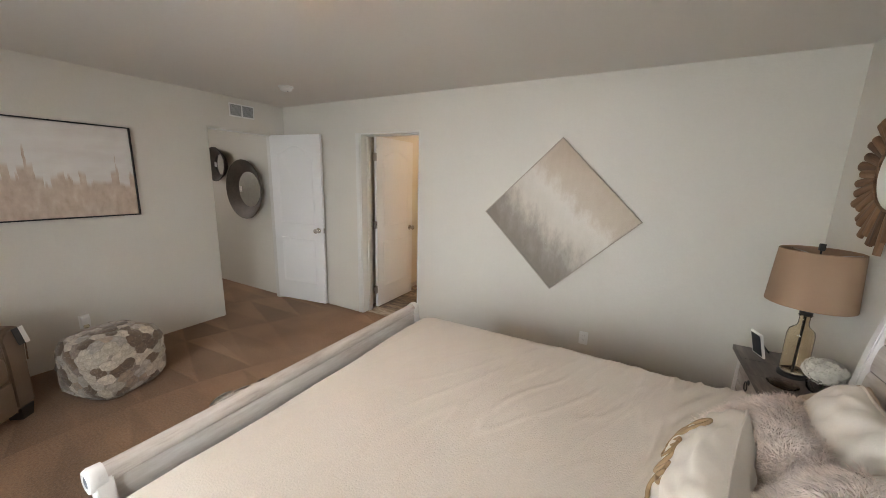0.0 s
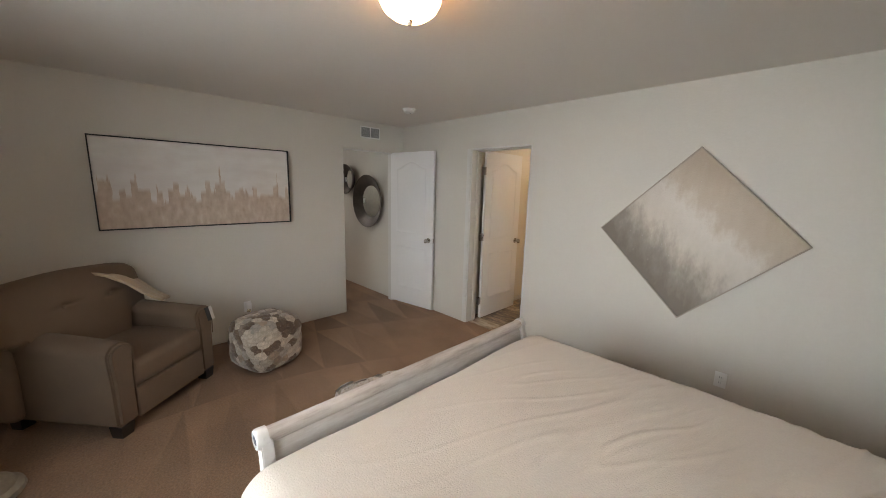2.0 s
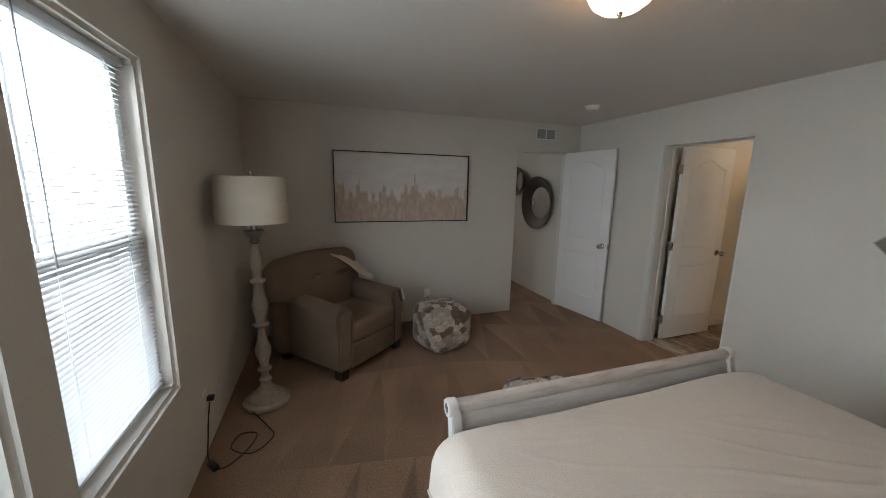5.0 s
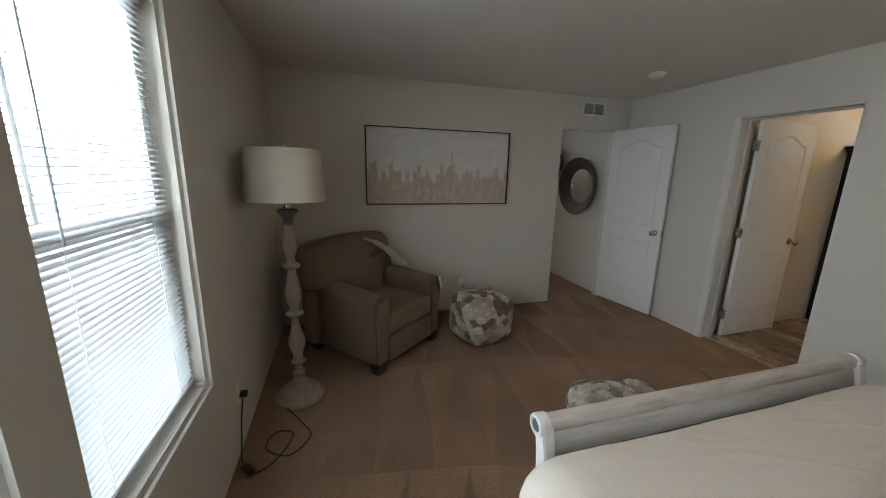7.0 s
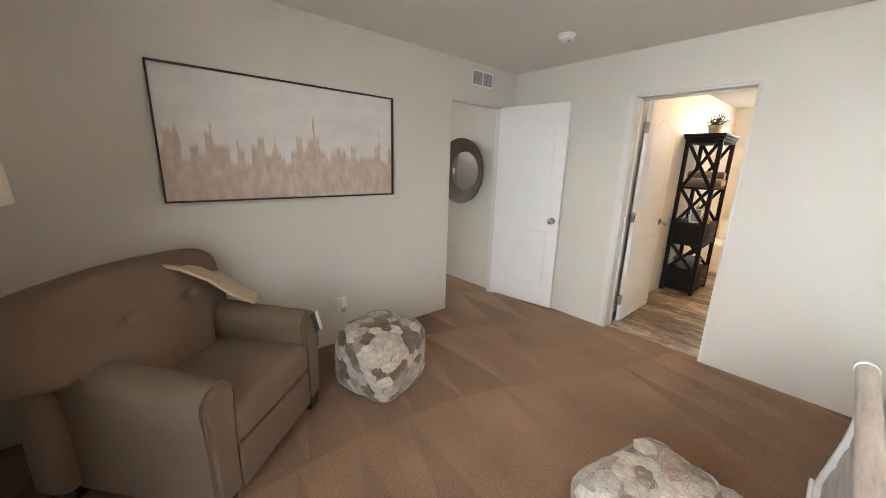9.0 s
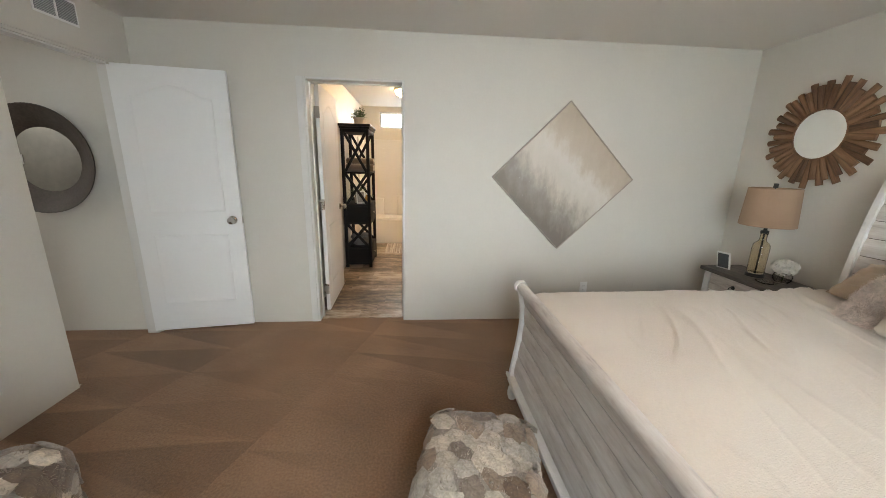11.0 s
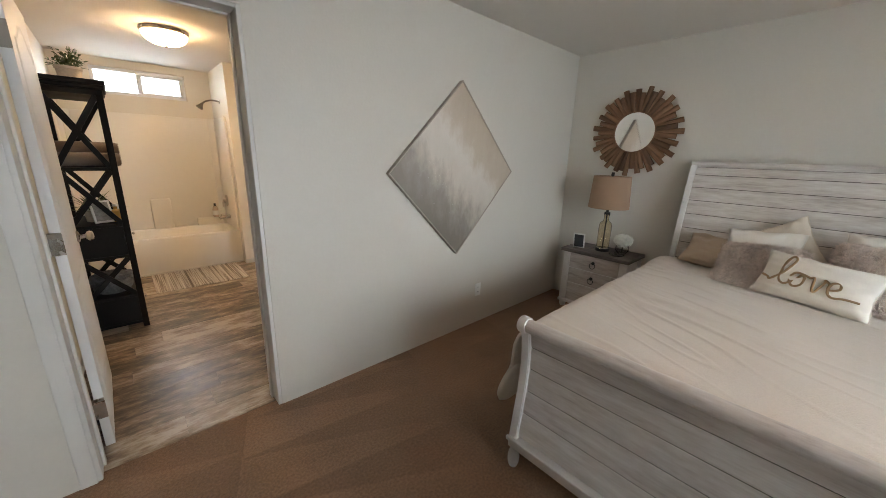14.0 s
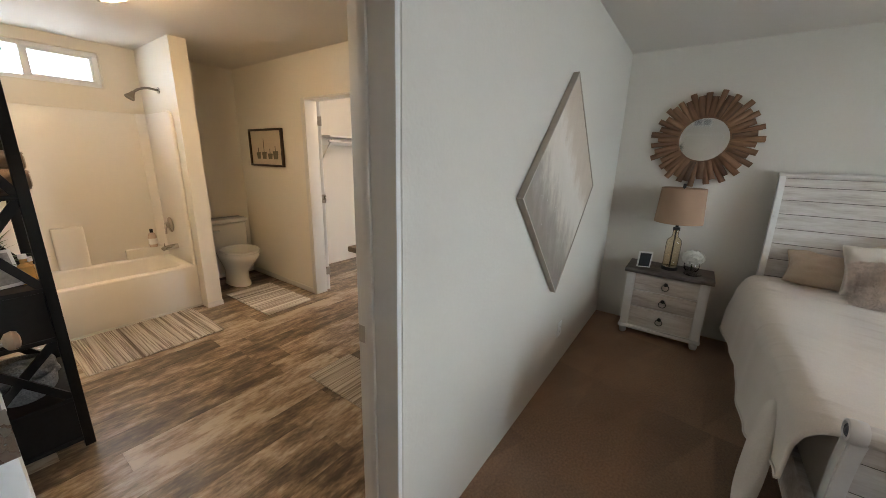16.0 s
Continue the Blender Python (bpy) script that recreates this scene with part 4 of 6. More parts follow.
    for x in (-W / 2 + 0.06, W / 2 - 0.06):
        for y in (-D / 2 + 0.055, D / 2 - 0.10):
            part("foot", lathe([(0, 0), (0.052, 0), (0.062, 0.08), (0, 0.08)], 4, pose(0, 0, 0, 0, 0, 45)), DARKWOOD, c, "dark block foot", m=pose(x, y, 0), smooth=0)
    part("label_tag", boxed(-0.003, 0.003, -0.034, 0.03, -0.085, 0.025, 0.001), mat("black_tag", (0.02, 0.02, 0.022), 0.5, 0.1), c, "black paper tag with a white edge", m=pose(W / 2 - 0.045, -D / 2 - 0.008, 0.585, 0, 14, 90))
    part("tag_edge", boxed(-0.0035, 0.0035, -0.008, -0.038, -0.085, 0.025), PLASTIC, c, m=pose(W / 2 - 0.045, -D / 2 - 0.0095, 0.585, 0, 14, 90))
    # the throw lies over the back's corner and falls to the arm
    bm = bmesh.new()
    rows = []
    path = [(0.02, 0.50, 0.73), (0.05, 0.475, 0.85), (0.09, 0.41, 0.935), (0.15, 0.30, 0.948), (0.225, 0.19, 0.895), (0.29, 0.105, 0.815), (0.335, 0.04, 0.735), (0.365, -0.02, 0.685), (0.385, -0.07, 0.655)]
    for k, (x, y, z) in enumerate(path):
        t = k / (len(path) - 1)
        r = []
        for j in range(13):
            s = -1 + j / 6
            w = 0.20 - 0.085 * t
            r.append(bm.verts.new((min(x + w * s * 0.86, 0.46), y + w * s * 0.50, z - 0.050 * s * abs(s) * (s > 0) * (1 - t) - 0.02 * t * s + 0.007 * math.sin(j * 1.1 + k * 0.5) * t + 0.006 * noise.noise(Vector((k * 0.7, j * 0.6, 2))))))
        rows.append(r)
    for a, b in zip(rows, rows[1:]):
        for j in range(12):
            bm.faces.new((a[j], a[j + 1], b[j + 1], b[j]))
    bmesh.ops.subdivide_edges(bm, edges=bm.edges, cuts=2, use_grid_fill=True, smooth=0.6)
    t = solid("throw_blanket", bm, THROW, "cream knitted throw draped over the armchair back", "throw", m=m, smooth=80)
    so = t.modifiers.new("thickness", "SOLIDIFY")
    so.thickness, so.offset = 0.016, 1
    return c


armchair(pose(-2.998, 0.280, 0, 0, 0, 131))

PATCHES = [mat("hide_patch_" + n, c, 0.8, 0.38, 26, 130, 0.7, 140, dist=0.004, sheen=0.3, rand=0.18) for n, c in
           (("cream", (0.47, 0.41, 0.335)), ("grey", (0.22, 0.175, 0.14)), ("taupe", (0.13, 0.085, 0.056)), ("silver", (0.39, 0.35, 0.305)), ("sand", (0.30, 0.225, 0.165)))]
HIDENAP = mat("hide_nap", (0.36, 0.30, 0.25), 0.8, 0.65, 9, 40, 0.0, sheen=0.3)
POUFBASE = mat("pouf_base_hide", (0.30, 0.26, 0.22), 0.75, 0.2, 12, 120, 0.4, 180)


def hex_patch(r, mt):
    """One domed six-sided hide patch."""
    bm = bmesh.new()
    top = bm.verts.new((0, 0, 0.0025))
    mid = [bm.verts.new((0.72 * r * math.cos(k * math.pi / 3), 0.72 * r * math.sin(k * math.pi / 3), 0.0016)) for k in range(6)]
    out = [bm.verts.new((r * math.cos(k * math.pi / 3), r * math.sin(k * math.pi / 3), -0.005)) for k in range(6)]
    for k in range(6):
        j = (k + 1) % 6
        bm.faces.new((top, mid[k], mid[j]))
        bm.faces.new((mid[k], out[k], out[j], mid[j]))
    return finish("patch", bm, mt, 60)


def pouf(name, label, m, a, b, h, power, count, weights, seed):
    """A stuffed cube covered in overlapping hide patches, its edges rounded by the stuffing."""
    p = thing(name, m, label, "pouf", "patched hide poufs")
    rng = random.Random(seed)

    def surface(d):
        r = sum(abs(q) ** power for q in d) ** (-1 / power)
        q = Vector(d) * r
        nrm = Vector([math.copysign(abs(k) ** (power - 1), k) / e for k, e in zip(q, (a, b, h / 2))]).normalized()
        sag = 1 + 0.03 * noise.noise(Vector(d) * 2.5 + Vector((seed, 0, 0)))
        return Vector((q.x * a * sag, q.y * b * sag, h / 2 + q.z * h / 2 * (sag if q.z > 0 else 1))), nrm

    bm = bmesh.new()
    bmesh.ops.create_icosphere(bm, subdivisions=4, radius=1)
    for v in bm.verts:
        v.co, _ = surface(v.co.normalized())
    part("body", bm, POUFBASE, p, smooth=80)
    meshes = [hex_patch(0.050, q) for q in PATCHES]
    for k in range(count):
        z = 1 - 2 * (k + 0.5) / count
        t = k * math.pi * (3 - math.sqrt(5))
        w = math.sqrt(1 - z * z)
        q, nrm = surface((w * math.cos(t), w * math.sin(t), z))
        if q.z < 0.012:
            continue
        tan = nrm.cross(Vector((0.2, 0.1, 1.0))).normalized()
        rot = Matrix((tan, nrm.cross(tan).normalized(), nrm)).transposed().to_4x4()
        o = new("patch", meshes[rng.choices(range(5), weights)[0]])
        o.parent = p
        o.matrix_basis = Matrix.Translation(q + nrm * rng.uniform(0.001, 0.005)) @ rot @ pose(0, 0, 0, rng.uniform(-5, 5), rng.uniform(-5, 5), rng.uniform(-30, 30)) @ Matrix.Diagonal((rng.uniform(0.95, 1.3), rng.uniform(0.85, 1.1), 1, 1))
    nap = fur(bmesh_of(p.children[0]), 9000, 0.017, seed, 0.0013, 0.3)
    k = part("nap", nap, HIDENAP, p, "short hide nap", smooth=0)
    k["kind"] = "stuff"
    return p


def bmesh_of(ob):
    bm = bmesh.new()
    bm.from_mesh(ob.data)
    return bm


pouf("pouf", "soft square pouf patched in grey and cream hide", pose(-2.870, 1.262, 0, 0, 0, 20), 0.240, 0.240, 0.45, 4.2, 190, (6, 3, 5, 4, 1), 5)
pouf("pouf", "pale square pouf patched in soft grey hide", pose(-1.225, 1.375, 0, 0, 0, -14), 0.215, 0.230, 0.425, 6.5, 170, (6, 2, 1, 6, 4), 8)

SHADECREAM = mat("cream_linen_shade", (0.56, 0.495, 0.40), 0.9, 0.05, 5, 300, 0.4, 500, stretch=(1, 1, 3))
BURLAP = mat("tan_burlap_shade", (0.36, 0.235, 0.155), 0.9, 0.08, 5, 300, 0.5, 500)
DISTRESS = mat("distressed_cream_paint", (0.29, 0.245, 0.19), 0.7, 0.20, 9, 35, 0.5, 60, dist=0.004)


def shade(r0, r1, h, material, parent, z):
    """An open drum shade with a rolled edge and its wire spider."""
    s = part("shade", lathe([(r0, 0), (r0 + 0.004, 0.002), (r1 + 0.004, h - 0.002), (r1, h), (r1 - 0.003, h - 0.004), (r0 - 0.003, 0.004), (r0, 0)], 48), material, parent, m=pose(0, 0, z))
    for k in range(3):
        a = 2 * math.pi * k / 3
        part("spider", tube([(0, 0, h - 0.03), ((r1 - 0.002) * math.cos(a), (r1 - 0.002) * math.sin(a), h - 0.012)], 0.002, 6), NICKEL, s)
    return s


def floor_lamp(m):
    f = thing("floor_lamp", m, "tall turned floor lamp with cream drum shade", "lamp")
    prof = [(0, 0), (0.142, 0), (0.150, 0.012), (0.145, 0.030), (0.118, 0.045), (0.112, 0.065), (0.085, 0.085), (0.058, 0.115), (0.040, 0.145), (0.034, 0.17), (0.044, 0.18), (0.044, 0.195), (0.028, 0.21),
            (0.026, 0.245), (0.046, 0.26), (0.050, 0.275), (0.030, 0.29), (0.034, 0.33), (0.055, 0.39), (0.056, 0.43), (0.036, 0.49), (0.024, 0.55), (0.024, 0.585), (0.052, 0.60), (0.058, 0.615), (0.034, 0.63),
            (0.030, 0.655), (0.050, 0.71), (0.056, 0.76), (0.040, 0.83), (0.026, 0.89), (0.026, 0.91), (0.052, 0.925), (0.056, 0.94), (0.030, 0.955), (0.024, 0.99), (0.046, 1.05), (0.044, 1.10), (0.026, 1.17), (0.021, 1.20), (0, 1.20)]
    prof = [(r * (0.96 if z > 0.1 else 1.08), z) for r, z in prof]
    part("turned_post", lathe(prof, 32), DISTRESS, f, "distressed cream turned wood")
    part("cup", lathe([(0, 1.19), (0.022, 1.195), (0.034, 1.212), (0.026, 1.228), (0.036, 1.248), (0.058, 1.272), (0.064, 1.288), (0.052, 1.292), (0, 1.286)], 24), mat("pewter_cup", (0.16, 0.145, 0.13), 0.5, 0.25, 12, 60, 0.3, 80, metal=0.5), f, "dark pewter cup")
    part("stem", tube([(0, 0, 1.28), (0, 0, 1.655)], 0.011, 10), NICKEL, f)
    part("socket", lathe([(0, 1.30), (0.02, 1.30), (0.022, 1.37), (0, 1.37)], 14), NICKEL, f)
    shade(0.224, 0.210, 0.305, SHADECREAM, f, 1.345)
    part("finial", lathe([(0, 1.655), (0.008, 1.655), (0.012, 1.67), (0.006, 1.685), (0, 1.686)], 12), NICKEL, f)
    return f


floor_lamp(pose(-2.325, -0.292, 0))
cord_pts = [(-2.17, -0.36, 0.03), (-2.02, -0.25, 0.008), (-1.90, -0.20, 0.007), (-1.78, -0.30, 0.007), (-1.86, -0.43, 0.007), (-1.98, -0.40, 0.008), (-1.95, -0.30, 0.010), (-1.80, -0.34, 0.012), (-1.70, -0.44, 0.008), (-1.76, -0.52, 0.03),
            (-1.85, -0.540, 0.11), (-1.905, -0.545, 0.20), (-1.925, -0.535, 0.30)]


def smooth_path(pts, n=6):
    out = []
    for k in range(len(pts) - 1):
        p0, p1, p2, p3 = (Vector(pts[max(0, min(len(pts) - 1, k + d))]) for d in (-1, 0, 1, 2))
        for q in range(n):
            t = q / n
            out.append(0.5 * (2 * p1 + (p2 - p0) * t + (2 * p0 - 5 * p1 + 4 * p2 - p3) * t * t + (3 * p1 - p0 - 3 * p2 + p3) * t ** 3))
    return out + [Vector(pts[-1])]


cable = thing("lamp_cable", pose(0, 0, 0), "dark power cable coiled from lamp to outlet", "cable")
part("cord", tube(smooth_path(cord_pts), 0.0042, 7), mat("dark_cord", (0.03, 0.018, 0.012), 0.5, 0.1), cable)
part("plug", boxed(-0.018, 0.018, -0.014, 0.022, -0.014, 0.014, 0.005), BLACK, cable, m=pose(-1.928, -0.532, 0.325))
part("inline_switch", boxed(-0.04, 0.04, -0.018, 0.018, 0.0, 0.03, 0.008), BLACK, cable, m=pose(-1.72, -0.49, 0.004, 0, 0, 40))


def outlet(m, label):
    """A duplex outlet on a plate that faces local -y."""
    o = thing("wall_outlet", m, label, "outlet", "wall outlets")
    part("plate", boxed(-0.035, 0.035, -0.006, 0.0, -0.057, 0.057, 0.003), PLASTIC, o)
    for z in (-0.02, 0.02):
        r = part("receptacle", boxed(-0.015, 0.015, -0.0075, -0.005, z - 0.013, z + 0.013, 0.002), PLASTIC, o)
        for x in (-0.006, 0.006):
            part("slot", boxed(x - 0.001, x + 0.001, -0.008, -0.0074, z - 0.004, z + 0.005), GREYSLOT, r)
    return o


outlet(pose(0.125, NORTH, 0.312), "white outlet plate on the diamond painting's wall")
outlet(pose(WEST, 1.31, 0.333, 0, 0, 90), "white outlet plate above the round pouf")
outlet(pose(-1.928, SOUTH, 0.325, 0, 0, 180), "white outlet plate with a black plug")
freshener = thing("air_freshener", pose(WEST + 0.006, 1.31, 0.345, 0, 0, 90), "white plug-in air freshener in the outlet", "freshener")
part("body", boxed(-0.028, 0.028, -0.05, -0.003, -0.03, 0.045, 0.012, 3), PLASTIC, freshener)
part("bottle", lathe([(0, -0.06), (0.018, -0.06), (0.02, -0.045), (0.014, -0.03), (0, -0.03)], 14), glass("amber_oil", (0.9, 0.8, 0.6), 0.05), freshener, m=pose(0, -0.028, 0))


def nightstand(m):
    """Three drawers facing -x, whitewashed, with a dark plank top."""
    n = thing("nightstand", m, "whitewashed three-drawer nightstand with a grey-brown top", "nightstand")
    part("body", boxed(0.03, 0.365, -0.275, 0.275, 0.07, 0.575, 0.004), WASHTRIM, n)
    for a in (-0.295, 0.235):
        part("corner_post", extrude([(0.012, 0.06), (0.062, 0.06), (0.062, 0.575), (0.022, 0.575)], 0.06, "y", a, 0.003), WASHTRIM, n)
        part("corner_post", boxed(0.325, 0.368, a, a + 0.06, 0.06, 0.575, 0.003), WASHTRIM, n)
    part("base_rail", boxed(0.006, 0.37, -0.305, 0.305, 0.055, 0.085, 0.006), WASHTRIM, n)
    top = part("top", boxed(-0.012, 0.37, -0.315, 0.315, 0.575, 0.608, 0.004), GREYTOP, n, "grey-brown wooden top")
    for k in (-0.105, 0.105):
        part("joint", boxed(-0.011, 0.369, k - 0.001, k + 0.001, 0.6075, 0.6086), BLACK, top)
    for z0, z1 in ((0.425, 0.565), (0.275, 0.415), (0.095, 0.265)):
        d = part("drawer", boxed(0.020, 0.035, -0.228, 0.228, z0, z1, 0.004), WASH, n, "whitewashed drawer front")
        zc = (z0 + z1) / 2
        h = part("ring_pull", lathe([(0, 0), (0.016, 0), (0.014, 0.006), (0.006, 0.010), (0, 0.010)], 14), BLACK, d, "black ring pull", m=pose(0.020, 0, zc + 0.012, 0, -90))
        part("ring", tube([(0.012 - 0.004, 0.026 * math.cos(t), zc - 0.012 + 0.026 * math.sin(t)) for t in [2 * math.pi * k / 20 for k in range(20)]], 0.0032, 6, closed=True), BLACK, d)
    for x in (0.045, 0.33):
        for y in (-0.265, 0.265):
            part("bun_foot", lathe([(0, 0), (0.022, 0), (0.030, 0.02), (0.030, 0.04), (0.020, 0.056), (0, 0.056)], 16), WASHTRIM, n, m=pose(x, y, 0))
    return n


nightstand(pose(1.052, 2.795, 0))
TOPZ = 0.608


def table_lamp(m):
    t = thing("table_lamp", m, "clear glass bottle lamp with tan burlap shade", "lamp")
    part("base", lathe([(0, 0), (0.062, 0), (0.062, 0.018), (0.055, 0.024), (0, 0.024)], 28), BLACK, t, "black round base")
    part("glass_body", lathe([(0, 0.026), (0.050, 0.026), (0.056, 0.04), (0.056, 0.235), (0.050, 0.262), (0.026, 0.285), (0.022, 0.30), (0.022, 0.335), (0.028, 0.345), (0.024, 0.35), (0.018, 0.345), (0.018, 0.30), (0.022, 0.285), (0.046, 0.262), (0.052, 0.235), (0.052, 0.04), (0, 0.032)], 32),
         glass("clear_glass", (0.95, 0.87, 0.73), 0.02), t, "clear glass cylinder")
    part("rod", tube([(0, 0, 0.03), (0, 0, 0.345)], 0.006, 10), BLACK, t)
    part("cap", lathe([(0, 0.345), (0.026, 0.345), (0.026, 0.365), (0.012, 0.37), (0.012, 0.42), (0, 0.42)], 18), BLACK, t)
    part("harp", tube([(0, 0, 0.41), (0, 0, 0.70)], 0.004, 8), BLACK, t)
    shade(0.170, 0.153, 0.285, BURLAP, t, 0.405)
    part("finial", boxed(-0.011, 0.011, -0.011, 0.011, 0.69, 0.725, 0.003), BLACK, t)
    return t


table_lamp(pose(1.235, 2.80, TOPZ))

pf = thing("photo_frame", pose(1.135, 2.985, TOPZ + 0.004, 14, 0, -74), "small white-edged frame with a dark panel", "frame")
part("frame_edge", boxed(-0.052, 0.052, 0, 0.012, 0, 0.148, 0.003), PLASTIC, pf)
part("panel", boxed(-0.041, 0.041, -0.002, 0.001, 0.011, 0.137), mat("chalk_panel", (0.03, 0.033, 0.04), 0.5, 0.15), pf)
part("easel_leg", extrude([(0.012, 0.10), (0.016, 0.10), (0.054, 0.015), (0.048, 0.012)], 0.03, "x", -0.015), BLACK, pf)

WHITEPETAL = mat("white_petal", (0.78, 0.77, 0.70), 0.8, 0.06, 20, 100, 0.1)
fl = thing("flower_vase", pose(1.30, 2.645, TOPZ), "low glass bowl of white hydrangea blooms", "flowers")
part("bowl", lathe([(0, 0), (0.04, 0), (0.055, 0.02), (0.058, 0.05), (0.050, 0.072), (0.046, 0.072), (0.053, 0.05), (0.050, 0.022), (0.036, 0.006), (0, 0.006)], 28), glass("bowl_glass", (0.97, 0.98, 0.97), 0.02), fl, "clear glass bowl")
rng = random.Random(3)
bm = bmesh.new()
for k in range(230):
    d = Vector((rng.gauss(0, 1), rng.gauss(0, 1), rng.gauss(0, 1) * 0.8 + 0.25)).normalized()
    c = Vector((0, 0, 0.116)) + Vector((d.x * 0.076, d.y * 0.076, d.z * 0.056)) * rng.uniform(0.85, 1.06)
    rot = d.to_track_quat("Z", "Y").to_matrix()
    ctr = bm.verts.new(c)
    for q in range(4):
        a = q * math.pi / 2 + rng.random()
        w = [c + rot @ Vector((0.017 * math.cos(a + o), 0.017 * math.sin(a + o), 0.003 + 0.003 * rng.random())) for o in (-0.6, 0, 0.6)]
        bm.faces.new([ctr] + [bm.verts.new(p) for p in w])
part("bloom_core", lathe([(0, 0.068), (0.038, 0.078), (0.062, 0.105), (0.062, 0.126), (0.040, 0.154), (0, 0.162)], 20), WHITEPETAL, fl)
part("bloom", bm, WHITEPETAL, fl, "white hydrangea petals", smooth=0)
part("stem", tube([(0, 0, 0.01), (0.006, 0, 0.05), (0, 0, 0.09)], 0.004, 6), mat("stem_green", (0.07, 0.11, 0.04), 0.6, 0.1), fl)
tray = solid("trinket_dish", lathe([(0, 0), (0.045, 0), (0.062, 0.010), (0.064, 0.012), (0.058, 0.012), (0.044, 0.004), (0, 0.004)], 28), glass("dish_glass", (0.95, 0.97, 0.97), 0.02), "shallow clear glass dish on the nightstand", "dish", m=pose(1.155, 2.63, TOPZ))

SUNWOOD = wood_material("brown_driftwood", [(0.2, (0.07, 0.035, 0.018)), (0.5, (0.17, 0.085, 0.042)), (0.8, (0.29, 0.16, 0.085))], (1.5, 14, 14), 0.65, 0.35, 0.3)
sunb = thing("sunburst_mirror", pose(EAST - 0.004, 2.738, 1.682, 0, 0, -90), "round mirror ringed with brown driftwood sticks", "mirror")
part("backing", lathe([(0, 0), (0.25, 0), (0.25, 0.008), (0, 0.008)], 40), SUNWOOD, sunb, m=pose(0, 0, 0, 90))
part("glass", lathe([(0, 0.030), (0.168, 0.030), (0.168, 0.026), (0, 0.022)], 48), MIRROR, sunb, "round mirror glass", m=pose(0, 0, 0, 90))
part("glass_rim", lathe([(0.166, 0.022), (0.178, 0.022), (0.178, 0.034), (0.169, 0.036), (0.166, 0.031)], 48), SUNWOOD, sunb, m=pose(0, 0, 0, 90))
rng = random.Random(12)
for k in range(46):
    a = 360 * k / 46 + rng.uniform(-1.2, 1.2)
    ln, w = (0.378, 0.338, 0.362, 0.325)[k % 4] + rng.uniform(-0.010, 0.010), rng.uniform(0.040, 0.048)
    y0 = (0.008, 0.016)[k % 2]
    h = w / 2
    outline = [(-h, -y0), (h, -y0), (h, -y0 - 0.008), (h * 0.6, -y0 - 0.016), (0, -y0 - 0.019), (-h * 0.6, -y0 - 0.016), (-h, -y0 - 0.008)]
    stick = extrude([(v, u) for u, v in outline], ln - 0.1755, "x", 0.1755)
    part("stick", stick, SUNWOOD, sunb, m=pose(0, 0, 0, rng.uniform(-4, 4), a, 0), smooth=50)


